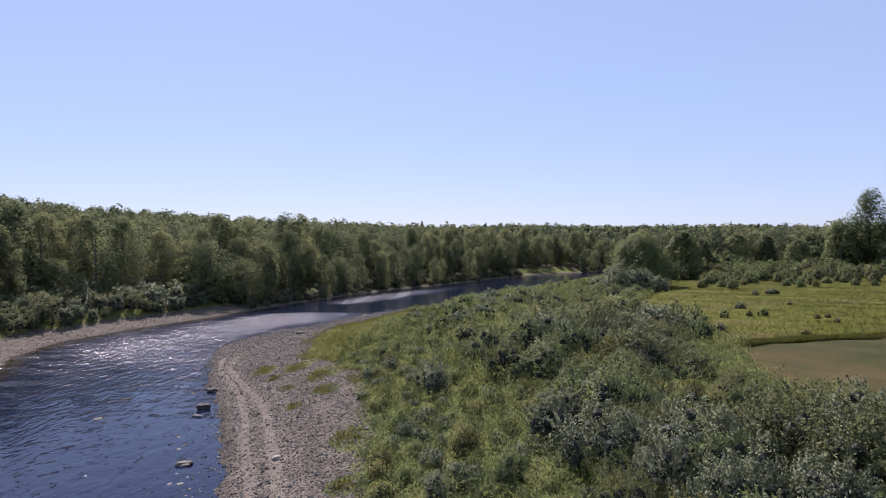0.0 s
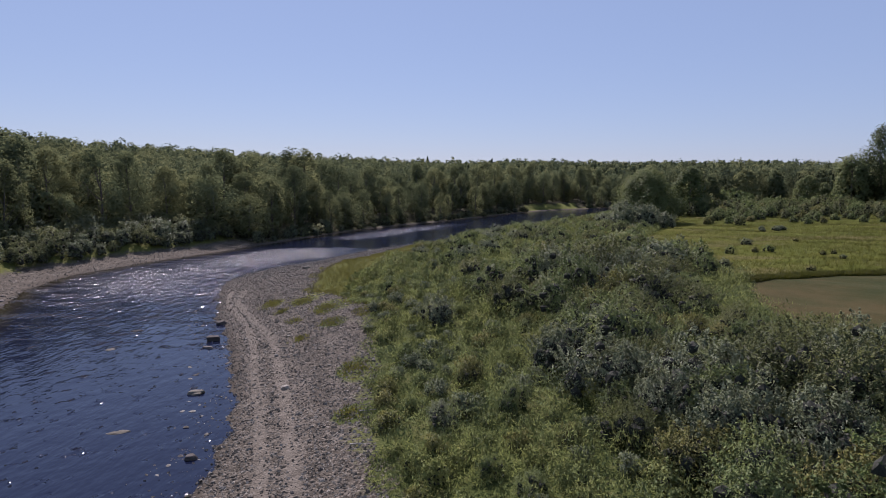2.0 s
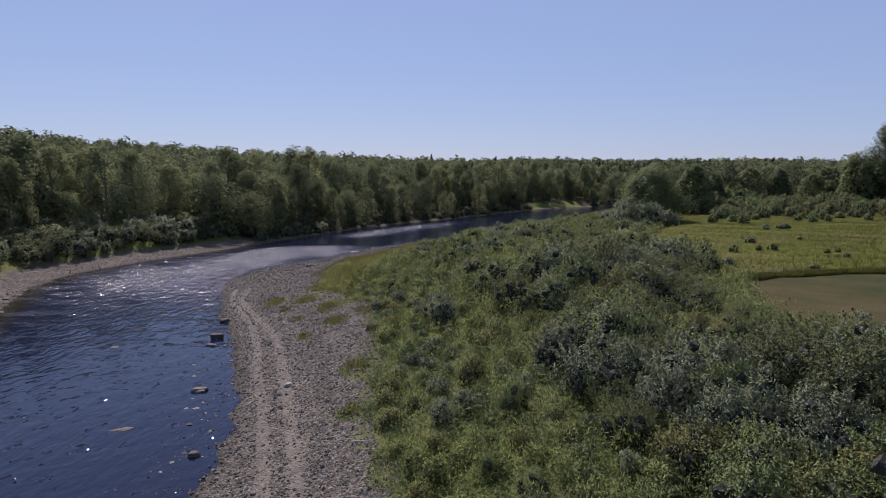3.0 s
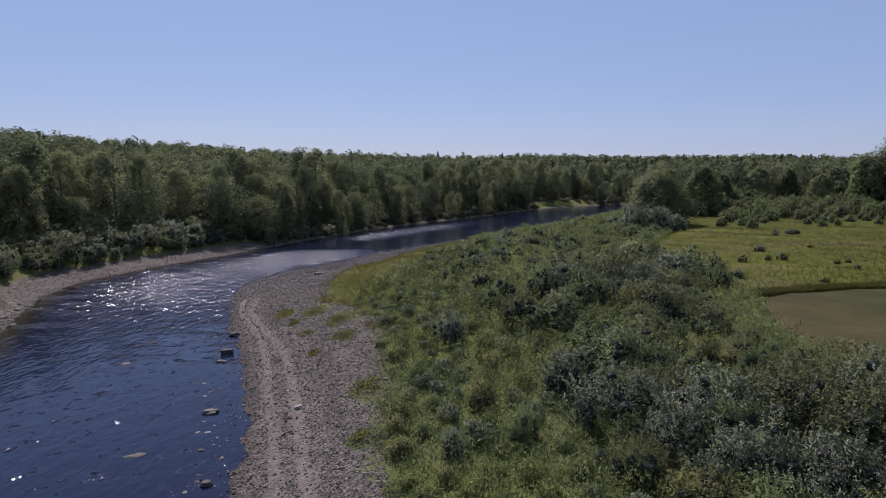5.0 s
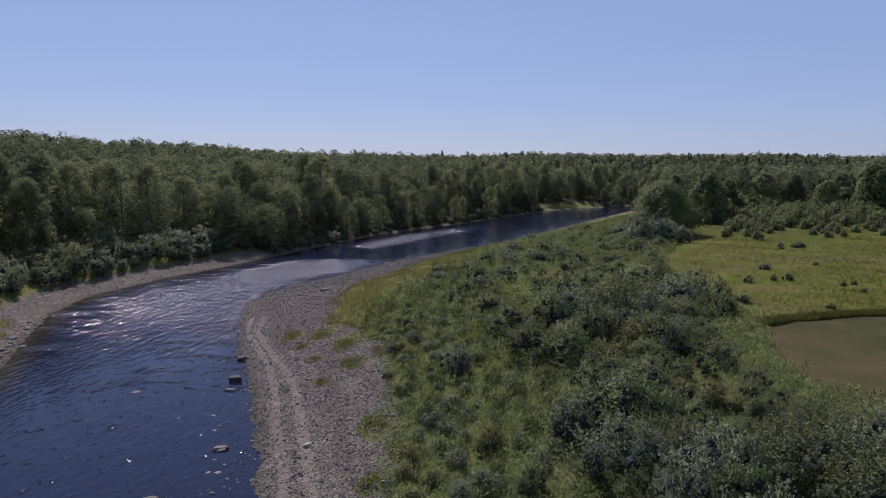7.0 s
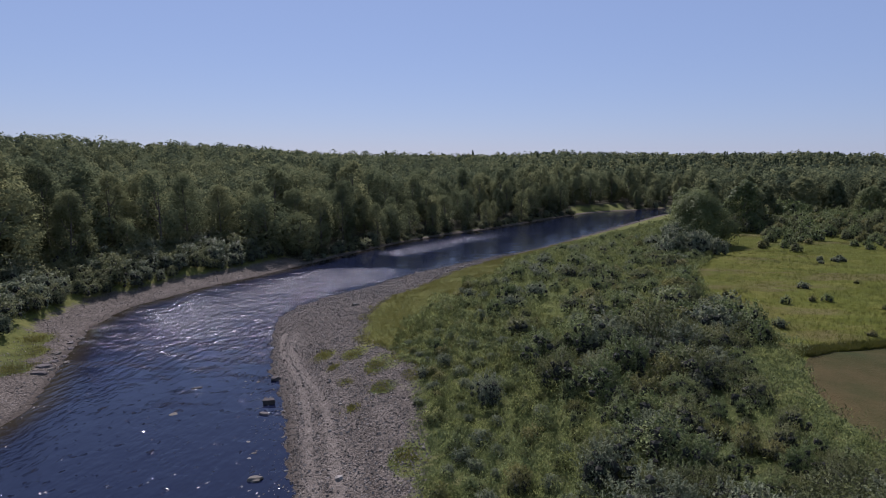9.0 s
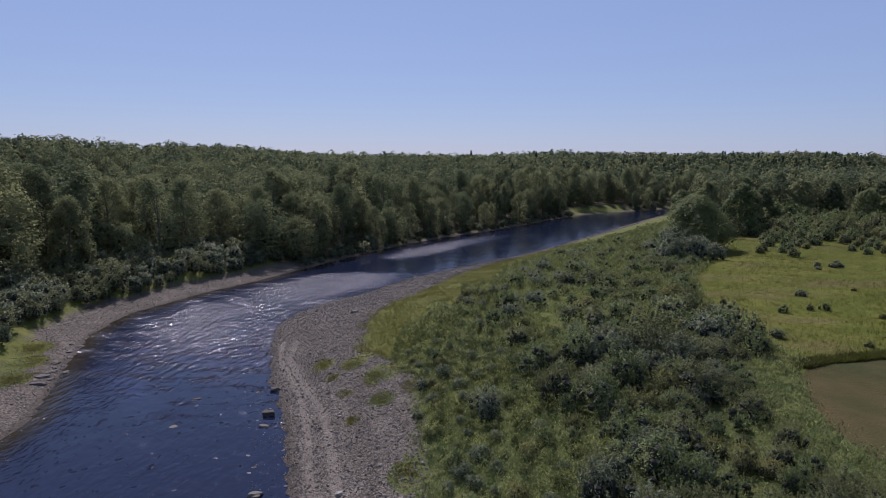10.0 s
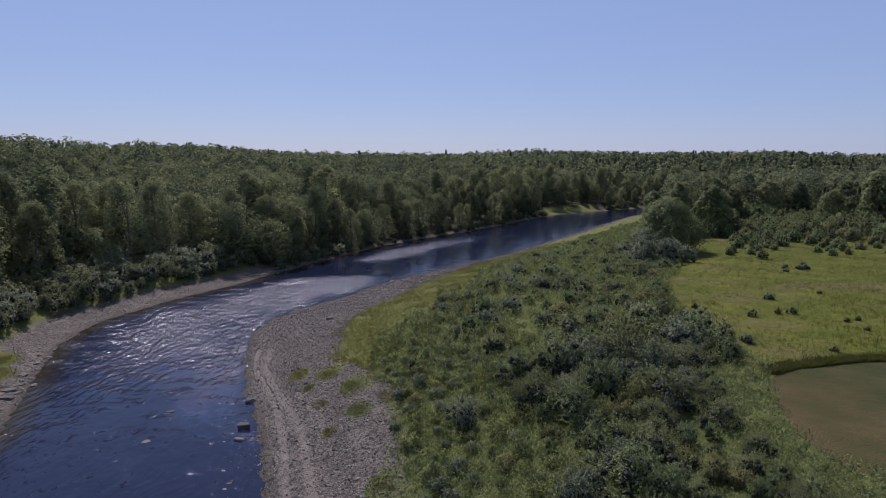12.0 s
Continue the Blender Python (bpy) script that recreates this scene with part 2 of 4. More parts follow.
def leaves(points, normals, length, width, rng, spread=0.45, corners=3, rise=0.0, ruffle=0.42):
    """One small leaf a point: a rhombus (4 corners) or a triangle (3), turned about at random."""
    n = unit(normals + rng.normal(0, spread, points.shape))
    t = unit(np.cross(n, rng.normal(0, 1, points.shape)) + (0, 0, rise))
    b = np.cross(n, t)
    s = rng.uniform(0.6, 1.35, (len(points), 1))
    l, w = t * s * length / 2, b * s * width / 2
    if corners == 4:
        v = np.stack([points - l, points + w - l * 0.1, points + l, points - w - l * 0.1], 1)
    else:
        v = np.stack([points - l - w, points - l + w, points + l], 1)
    shade = unit(unit(normals) + rng.normal(0, ruffle, points.shape))
    return v.reshape(-1, 3), np.arange(len(points) * corners).reshape(-1, corners), np.repeat(shade, corners, 0)


def leafy(name, made, material):
    """A mesh of what leaves() gave: the leaves are lit as the plant's surface that they make up."""
    v, f, shade = made
    return mesh_of(name, v, f, material, False, shade)


def clumps(centres, radii, count, rng, flat=1.15, up=0.25):
    """Points and outward normals on the shells of the clumps."""
    i = rng.integers(0, len(centres), count) if np.ndim(radii) == 0 else rng.choice(len(centres), count, p=np.square(radii) / np.square(radii).sum())
    d = unit(rng.normal(0, 1, (count, 3)) + (0, 0, up))
    r = np.broadcast_to(radii, (len(centres),))[i][:, None] * (0.66 + 0.5 * np.sqrt(rng.uniform(0, 1, (count, 1))))
    p = centres[i] + d * r * (1, 1, flat)
    return p, unit(d + (0, 0, 0.3))


def unit_ico():
    bm = bmesh.new()
    bmesh.ops.create_icosphere(bm, subdivisions=1, radius=1)
    v, f = np.array([p.co[:] for p in bm.verts]), np.array([[q.index for q in p.verts] for p in bm.faces])
    bm.free()
    return v, f


ICO_V, ICO_F = unit_ico()


def cores(centres, radii, rng, flat=1.0, share=0.74):
    """An uneven lump under each clump's outer leaves, coloured dark as its inner shade."""
    n, k = len(centres), len(ICO_V)
    r = np.broadcast_to(radii, (n,))[:, None, None] * share * rng.uniform(0.72, 1.22, (n, k, 1))
    v = np.asarray(centres)[:, None, :] + ICO_V[None] * r * (1, 1, flat)
    shade = np.broadcast_to(unit(ICO_V + (0, 0, 0.25)), (n, k, 3))
    f = ICO_F[None] + k * np.arange(n)[:, None, None]
    return v.reshape(-1, 3), f.reshape(-1, 3), shade.reshape(-1, 3)


def merged(*made):
    """Several results of leaves() or cores() as one."""
    v, f = join([m[:2] for m in made])
    return v, f, np.concatenate([m[2] for m in made])


def sow(px, py, keep, gap, limit, taken=()):
    """Of the kept places those at least gap apart from one another and from the taken ones."""
    got, cells = [], {}
    for x, y, w in taken:
        cells.setdefault((math.floor(x / 8), math.floor(y / 8)), []).append((x, y, w))
    for x, y in zip(px[keep].tolist(), py[keep].tolist()):
        i, j = math.floor(x / 8), math.floor(y / 8)
        near = [q for a in (-1, 0, 1) for b in (-1, 0, 1) for q in cells.get((i + a, j + b), ())]
        if all((x - q[0]) ** 2 + (y - q[1]) ** 2 > max(gap, q[2]) ** 2 for q in near):
            cells.setdefault((i, j), []).append((x, y, 0.0))
            got.append((x, y))
            if len(got) >= limit:
                break
    return got


def limb(path, r0, r1, sides=6):
    """A tapered tube along a path."""
    path = np.asarray(path, float)
    rings = []
    for k, p in enumerate(path):
        d = unit(path[min(k + 1, len(path) - 1)] - path[max(k - 1, 0)])
        x = unit(np.cross(d, (0.3, 1, 0.1)))
        y = np.cross(d, x)
        r = r0 + (r1 - r0) * k / (len(path) - 1)
        ang = np.arange(sides) * 2 * math.pi / sides
        rings.append(p + r * (np.cos(ang)[:, None] * x + np.sin(ang)[:, None] * y))
    v = np.concatenate(rings)
    f = [(k * sides + j, k * sides + (j + 1) % sides, (k + 1) * sides + (j + 1) % sides, (k + 1) * sides + j) for k in range(len(path) - 1) for j in range(sides)]
    return v, np.array(f)


def join(pieces):
    vs, fs, at = [], [], 0
    for v, f in pieces:
        vs.append(v), fs.append(f + at)
        at += len(v)
    return np.concatenate(vs), np.concatenate(fs)


def child(name, me, parent, label=""):
    ob = new(name, me)
    ob.parent = parent
    return tagged(ob, label)


def rest(px, py, sink=0.0):
    return (float(px), float(py), float(height(px, py)) - sink)


# ---- the plan: shores and heights ----
SHORE_R = [(-3, -60), (-5, -20), (-6.5, 0), (-7.6, 12), (-8.3, 20), (-8.8, 24), (-10.4, 29.5), (-12.6, 35.5), (-14.6, 40.3), (-17.0, 45), (-18.6, 50.4),
           (-20.6, 55.5), (-21.8, 61), (-21.2, 66.5), (-19.1, 71.5), (-16, 76.5), (-14, 82), (-10.5, 89.2), (-2.6, 100.7), (7.4, 114.6),
           (21.6, 140.5), (34.2, 165), (50, 194), (72, 214), (110, 232), (190, 250), (400, 270)]
SHORE_L = [(-22, -60), (-24, -20), (-25.5, 0), (-27, 20), (-29.6, 36.9), (-33.2, 44.5), (-35.5, 49.5), (-38.2, 56), (-39.2, 64), (-36, 75.2),
           (-31.3, 86.2), (-28.3, 95.3), (-26, 102), (-22.8, 110), (-18.4, 120.6), (-8.5, 139), (0.3, 151), (8, 164), (19, 184),
           (30, 200), (45, 212), (70, 232), (108, 252), (190, 272), (400, 295)]


def side(px, py, line):
    """Distance from a polyline, positive on the right of its way."""
    px, py = np.asarray(px, float), np.asarray(py, float)
    best, sign = np.full(px.shape, 1e9), np.ones(px.shape)
    for (ax, ay), (bx, by) in zip(line[:-1], line[1:]):
        dx, dy = bx - ax, by - ay
        u = np.clip(((px - ax) * dx + (py - ay) * dy) / (dx * dx + dy * dy), 0, 1)
        ex, ey = px - ax - u * dx, py - ay - u * dy
        d = np.hypot(ex, ey)
        s = np.where(dx * (py - ay) - dy * (px - ax) < 0, 1.0, -1.0)
        near = d < best - 1e-6
        best, sign = np.where(near, d, best), np.where(near, s, sign)
    return best * sign


def smooth(a, b, v):
    u = np.clip((np.asarray(v, float) - a) / (b - a), 0, 1)
    return u * u * (3 - 2 * u)


def wave(px, py, size, seed=0.0):
    """A cheap smooth unevenness between -1 and 1."""
    a, b = np.asarray(px, float) / size + seed, np.asarray(py, float) / size + 1.7 * seed
    return (np.sin(a + 1.3 * np.sin(0.7 * b)) + np.sin(1.7 * b + 0.9 * np.sin(1.3 * a)) + np.sin(2.3 * (a + b) + np.sin(1.9 * b))) / 3


def height(px, py):
    """The ground's height over the river."""
    r, l = side(px, py, SHORE_R), -side(px, py, SHORE_L)
    r = r + (0.3 * wave(px, py, 1.0, 7.0) + 0.2 * wave(px, py, 0.42, 3.0)) * (1 - smooth(90, 120, py)) * (1 - smooth(2, 5, r))
    right = 0.16 * np.clip(r, 0, 20) + 0.02 * np.clip(r - 20, 0, 50) + 4.6 * smooth(70, 240, r)
    right = right + (0.04 * wave(px, py, 0.9) * smooth(0, 2, r) + 0.14 * wave(px, py, 3.1, 2.0) * smooth(4, 12, r)) * (1 - smooth(60, 100, r))
    left = 0.14 * np.clip(l, 0, 4.5) + 1.1 * smooth(4.0, 6.5, l) + (7.6 + 3.0 * smooth(70, 140, -np.asarray(px, float))) * smooth(18, 115, l)
    left = left + 0.05 * wave(px, py, 1.1, 1.0) * smooth(0, 2, l) + 2.0 * wave(px, py, 45, 3.0) * smooth(60, 150, l)
    bed = -0.05 - 0.5 * smooth(0, 8, np.minimum(-r, -l))
    far = 3.0 * smooth(400, 1500, np.hypot(px, py)) + 4.2 * smooth(300, 540, np.hypot(px, py)) * smooth(-40, 60, px) * (1 - 0.8 * smooth(120, 360, px))
    return np.where(r > 0, right, np.where(l > 0, left, bed)) + far



# ---- ground and river ----
GRAVEL_R = [(3, -60), (1.5, -20), (0, 0), (-1.2, 10), (-2, 17.3), (-2.6, 20.2), (-3.3, 24), (-3.6, 27), (-3.5, 29.8), (-4.3, 33.4), (-5.0, 38.5), (-5.6, 42.6),
            (-7.6, 45.5), (-11.2, 50.5), (-12.0, 57), (-10.8, 64.8), (-7.5, 74), (-3.4, 88), (3.6, 104), (13.5, 122.5), (25, 143), (36, 163.5), (51.5, 192), (74, 210), (112, 228), (190, 246), (400, 266)]
FIELD = [(70, 46), (40, 44.6), (30, 43.6), (25, 42.6), (21.5, 41.4), (19.4, 40.2), (18.2, 38.2), (17.1, 34.5), (16.5, 31), (16.6, 28), (18.5, 25.5), (24, 22), (40, 18), (70, 14)]
MEADOW_W = [(20.5, 36), (18.9, 40.5), (18.9, 47), (18.6, 53.4), (18.6, 59.3), (21.0, 70.7), (25.6, 80), (29.5, 90), (37, 108), (44, 122)]
TUFTS = [(-13.3, 46.8, 0.9), (-8.5, 43.6, 0.9), (-7.5, 39.4, 0.75), (-4.5, 29.8, 0.8), (-10.9, 46.4, 0.8), (-10.2, 41, 0.5), (-11.8, 44, 0.5), (-8.8, 36.6, 0.45), (-3.9, 24.3, 0.5), (-37.2, 46.5, 1.3), (-39.2, 50, 1.2), (-35.4, 42.5, 1.2)]
TRACK_A = [(-5.0, 15), (-5.9, 19.2), (-7.1, 22.9), (-8.2, 26.6), (-9.6, 30.5), (-11.1, 35.3), (-12.5, 39.2), (-14.2, 42.8), (-16.2, 46.8), (-17.7, 49.6), (-18.8, 54)]
RUTS = [[(-5.0, 20), (-5.6, 24.2), (-7.1, 29.4), (-8.6, 34.5), (-10.2, 39.6), (-12.0, 43)], [(-3.4, 18), (-4.1, 23.3), (-5.3, 29.4), (-6.6, 35), (-8.0, 39.7)],
        [(-7.3, 19), (-8.3, 23.1), (-9.9, 29.3), (-12.0, 37), (-13.6, 41)]]
TRACK_B = [(-3.7, 15), (-4.8, 18.9), (-5.9, 22.6), (-7.0, 26.2), (-8.1, 30), (-9.3, 33.6), (-10.9, 38), (-13.0, 42), (-15.2, 46), (-16.8, 49.5), (-17.6, 54)]


def build_ground():
    def steps(parts):
        return np.concatenate([np.arange(a, b, s) for a, b, s in parts])
    xs = steps([(-4000, -600, 340), (-600, -160, 22), (-160, -45, 5), (-45, -26, 0.7), (-26, 32, 0.4), (32, 60, 1.0), (60, 160, 5), (160, 600, 22), (600, 4001, 340)])
    ys = steps([(-4000, -600, 340), (-600, -60, 30), (-60, 8, 4), (8, 70, 0.4), (70, 130, 1.0), (130, 260, 4), (260, 700, 20), (700, 4001, 330)])
    gx, gy = np.meshgrid(xs, ys)
    px, py = gx.ravel(), gy.ravel()
    h = height(px, py)
    nx, ny = len(xs), len(ys)
    i = (np.arange(ny - 1)[:, None] * nx + np.arange(nx - 1)).ravel()
    me = mesh_of("ground", np.stack([px, py, h], 1), np.stack([i, i + 1, i + nx + 1, i + nx], 1), GROUND, True)
    r, l = side(px, py, SHORE_R), -side(px, py, SHORE_L)
    inland = np.where(l > -5, (l - np.where(py > 96, 1.2, 4.6)) * 1.2, np.clip(side(px, py, GRAVEL_R), -12, 12))
    for cx, cy, cr in TUFTS:
        inland = inland + 7 * np.exp(-((px - cx) ** 2 + ((py - cy) / 1.5) ** 2) / cr ** 2) * (inland < 1)
    give(me, "inland", np.clip(inland, -12, 12))
    give(me, "near", 10 * smooth(52, 40, py))
    give(me, "shore", np.maximum(r, l))
    give(me, "mown", smooth(-0.15, 0.25, -side(px, py, FIELD)) * (px > 10))
    give(me, "meadow", np.where((px > 15) & (r > 6), smooth(-2.0, 2.0, side(px, py, MEADOW_W)), 0) * smooth(126, 112, py) * (py > 20))
    spit = (px > 24) & (px < 44) & (l > 0) & (l < 7) & (py > 170)
    give(me, "wood", ~spit * np.maximum(np.where(py > 96, smooth(0.8, 2.4, l), smooth(5.6, 7.0, l)), smooth(34, 46, r) * smooth(112, 122, py)))
    track = np.exp(-(side(px, py, TRACK_A) / 0.24) ** 2) + np.exp(-(side(px, py, TRACK_B) / 0.24) ** 2)
    for rut in RUTS:
        track = track + 0.4 * np.exp(-(side(px, py, rut) / 0.35) ** 2) * (wave(px, py, 2.0, 5.0) * 0.5 + 0.6) * (py < 44)
    give(me, "track", np.clip(track, 0, 1))
    return tagged(new("ground", me), "shingle bank, rough pasture and woodland floor of a river valley", "ground", kind="structure")


def build_river():
    xs, ys = np.concatenate([np.arange(-60, 60, 0.8), np.arange(60, 420, 8)]), np.concatenate([np.arange(-70, 0, 4), np.arange(0, 240, 0.8), np.arange(240, 310, 5)])
    gx, gy = np.meshgrid(xs, ys)
    px, py = gx.ravel(), gy.ravel()
    r, l = side(px, py, SHORE_R), -side(px, py, SHORE_L)
    nx, ny = len(xs), len(ys)
    i = (np.arange(ny - 1)[:, None] * nx + np.arange(nx - 1)).ravel()
    f = np.stack([i, i + 1, i + nx + 1, i + nx], 1)
    out = np.maximum(r, l)
    f = f[out[f].min(1) < 1.0]
    used = np.unique(f)
    remap = np.zeros(len(px), int)
    remap[used] = np.arange(len(used))
    me = mesh_of("river", np.stack([px, py, np.zeros(len(px))], 1)[used], remap[f], WATER, True)
    # rapids above the bar, quicker water along the far bank, a quiet pool beside the bar
    along, across = (px + 21.3) * 0.49 + (py - 85.5) * 0.87, (px + 21.3) * 0.87 - (py - 85.5) * 0.49
    rapid = 1.5 * np.exp(-(along / 7.0) ** 2 - (across / 3.4) ** 2) * smooth(95, 90, py)
    race = 0.7 * np.exp(-((l + 10) / 8.0) ** 2) * smooth(38, 62, py) * smooth(94, 89, py)
    upstream = 0.26 * smooth(95, 112, py) + 1.0 * np.exp(-((l + 7.5) / 4.5) ** 2) * smooth(99, 108, py) * smooth(150, 128, py)
    pool = -0.1 + 0.4 * smooth(22, 44, py) * smooth(94, 89, py) + 0.12 * np.exp(-(r / 1.4) ** 2)
    for cx, cy in ((-12.4, 28.2), (-13.6, 23.6), (-20.6, 35.6), (-15.1, 38.2), (-21.2, 40.2), (-21.6, 31.0), (-9.7, 21.5)):
        pool = pool + 0.4 * np.exp(-(((px - cx) / 0.7) ** 2 + ((py - cy) / 1.1) ** 2))
    give(me, "riffle", np.clip(rapid + race + upstream + pool, -0.3, 1.2)[used])
    give(me, "broad", smooth(58, 84, py)[used])
    give(me, "margin", np.maximum(-l, 0)[used])
    return tagged(new("river", me), "dark blue river with sunlit ripples", "river", kind="structure")


build_ground()
build_river()


# ---- trees ----
def broadleaf(name, tall, wide, bare, leaf, count, seed, material=LEAF_WOOD, lumps=30, fine=1.0, free=False, belly=0.8):
    """A broad-leaved tree: trunk with limbs, and a crown of leaf clumps."""
    rng = np.random.default_rng(seed)
    tree = new(name)
    z0, z1 = tall * bare, tall
    u = (np.arange(lumps) + rng.uniform(0, 1, lumps)) / lumps
    ang = rng.uniform(0, 2 * math.pi, lumps)
    shape = np.sqrt(np.clip(1 - (2 * u ** belly - 1) ** 2 * 0.92, 0, 1))
    size = rng.uniform(0.1, 0.19, lumps) * wide * fine
    rad = np.maximum(wide / 2 * shape * rng.uniform(0.72, 1.06, lumps) - 0.7 * size, 0) * np.sqrt(rng.uniform(0.35, 1.0, lumps))
    centres = np.stack([rad * np.cos(ang), rad * np.sin(ang), z0 + size * 0.5 + u * (z1 - z0 - 1.5 * size)], 1)
    p, nrm = clumps(centres, size, count, rng, 1.1, 0.3)
    out = unit((p - (0, 0, tall * 0.45)) * (1, 1, 0.6))
    crown = leafy("crown", leaves(p, 0.9 * nrm + 0.6 * out + (0, 0, 0.3), leaf, leaf * 0.9, rng, ruffle=0.25), material)
    bend = rng.normal(0, 0.02 * tall, 2)
    trunk_path = [(bend[0] * s * s, bend[1] * s * s, -0.3 + (tall * 0.8 + 0.3) * s) for s in np.linspace(0, 1, 6)]
    pieces = [limb(trunk_path, 0.016 * tall, 0.004 * tall, 7)]
    for k in rng.choice(lumps, min(9, lumps), replace=False):
        c = centres[k]
        s0 = np.array((0, 0, max(tall * bare * 0.7, c[2] - 0.22 * tall)))
        pieces.append(limb([s0, (s0 + c) / 2 + (0, 0, -0.03 * tall), c], 0.006 * tall, 0.002 * tall, 5))
    trunk = child("trunk", mesh_of("trunk", *(pieces[0] if free else join(pieces)), BARK, True), tree)
    for piece in pieces[1:] if free else ():
        child("limb", mesh_of("limb", *piece, BARK, True), trunk)
    child("crown", crown, tree)
    return tree


def conifer(name, tall, wide, leaf, count, seed):
    rng = np.random.default_rng(seed)
    tree = new(name)
    u = rng.uniform(0.06, 1.0, count) ** 0.85
    tier = 0.72 + 0.28 * np.abs(np.sin(u * 26))
    ang = rng.uniform(0, 2 * math.pi, count)
    rad = wide / 2 * (1.04 - u) * tier * np.sqrt(rng.uniform(0.2, 1, count)) * (1 + 0.2 * np.sin(3 * ang + seed))
    p = np.stack([rad * np.cos(ang), rad * np.sin(ang), tall * u - 0.12 * rad], 1)
    nrm = unit(np.stack([np.cos(ang), np.sin(ang), np.full(count, 0.8)], 1))
    child("trunk", mesh_of("trunk", *limb([(0, 0, -0.3), (0, 0, tall * 0.5), (0, 0, tall * 0.97)], 0.014 * tall, 0.002 * tall), BARK, True), tree)
    child("crown", leafy("crown", leaves(p, nrm, leaf, leaf * 0.6, rng, 0.4), LEAF_FIR), tree)
    return tree


def shrub(name, tall, wide, leaf, count, seed, material, lumps=15, heart=0.4):
    """A shrub: stems that fan out from the ground, close leafy clumps and shoots that stand out of them."""
    rng = np.random.default_rng(seed)
    bush = new(name)
    ang, q = rng.uniform(0, 2 * math.pi, lumps), np.sqrt((np.arange(lumps) + rng.uniform(0, 1, lumps)) / lumps)
    size = wide * rng.uniform(0.13, 0.23, lumps)
    top = np.maximum(tall * (1 - 0.5 * q ** 2) * rng.uniform(0.68, 1.0, lumps), 1.1 * size)
    reach = wide / 2 * q - 0.4 * size
    tips = np.stack([reach * np.cos(ang), reach * np.sin(ang), top - 0.7 * size], 1)
    skirt = tips * (1, 1, 0.42)
    centres, radii = np.concatenate([tips, skirt]), np.concatenate([size, size * 1.05])
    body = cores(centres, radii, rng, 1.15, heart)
    p, nrm = clumps(centres, radii, int(count * 0.62), rng, 1.15, 0.45)
    k = rng.integers(0, lumps, count - len(p))
    shoot = unit(tips * (0.5, 0.5, 0) / wide + rng.normal(0, 0.3, tips.shape) + (0, 0, 1))
    j = rng.integers(0, 5, len(k))
    fan = rng.normal(0, 0.45, (lumps, 5, 3)) * (1, 1, 0.2)
    way = unit(shoot[k] + fan[k, j])
    s = rng.uniform(0.5, 1.0, (len(k), 1)) ** 0.7
    p2 = tips[k] + way * s * (1.75 * size[k])[:, None] + rng.normal(0, 0.035 * wide, (len(k), 3)) * (1.1 - s)
    p, nrm = np.concatenate([p, p2]), np.concatenate([nrm, unit(way + rng.normal(0, 0.5, way.shape))])
    p[:, 2] = np.maximum(p[:, 2], 0.05)
    out = unit((p - (0, 0, 0.3 * tall)) * (1, 1, 1.1))
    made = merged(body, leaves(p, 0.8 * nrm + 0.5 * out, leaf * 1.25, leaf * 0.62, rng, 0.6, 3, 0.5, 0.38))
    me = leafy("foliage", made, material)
    # the heart lumps get the dark colour, as painted shade between the leaves
    me.materials.append(CORE_SHADE)
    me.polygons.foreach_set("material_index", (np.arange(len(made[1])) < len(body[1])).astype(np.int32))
    child("foliage", me, bush)
    pieces = [limb([(0.06 * t[0], 0.06 * t[1], -0.15), t * (0.45, 0.45, 0.6), t * 0.93], 0.022, 0.006, 4) for t in tips[:6]]
    v, f = join(pieces)
    first = np.arange(len(v)) // 12 * 12 == np.arange(len(v)) // 4 * 4
    f = np.where(first[f], f % 4, f)
    child("stem", mesh_of("stem", v, f, BARK, True), bush)
    return bush


def scatter(kinds, places, label, category, group, rng, low=0.8, high=1.2):
    """Copies of the kinds at the places (x, y, size), turned at random."""
    for px, py, size in places:
        kind = kinds[rng.integers(len(kinds))]
        m = Matrix.Translation(rest(px, py)) @ pose(0, 0, 0, rng.normal(0, 2.5), rng.normal(0, 2.5), rng.uniform(0, 360))
        ob = copy_thing(kind, m)
        s = size * rng.uniform(low, high)
        ob.matrix_basis = m @ Matrix.Diagonal((s * rng.uniform(0.8, 1.25), s * rng.uniform(0.8, 1.25), s, 1))
        tagged(ob, kind["label"] if "label" in kind.keys() else label, category, group)


def drop_kinds(kinds):
    for kind in kinds:
        for o in (*kind.children_recursive, kind):
            bpy.data.objects.remove(o)


def wooded(px, py):
    """Where woods stand: across the river, and beyond the meadow."""
    r, l = side(px, py, SHORE_R), -side(px, py, SHORE_L)
    return (l > 6) | ((r > 14) & (py > 150) & (px > 40)) | ((px > 84) & (py > 112))


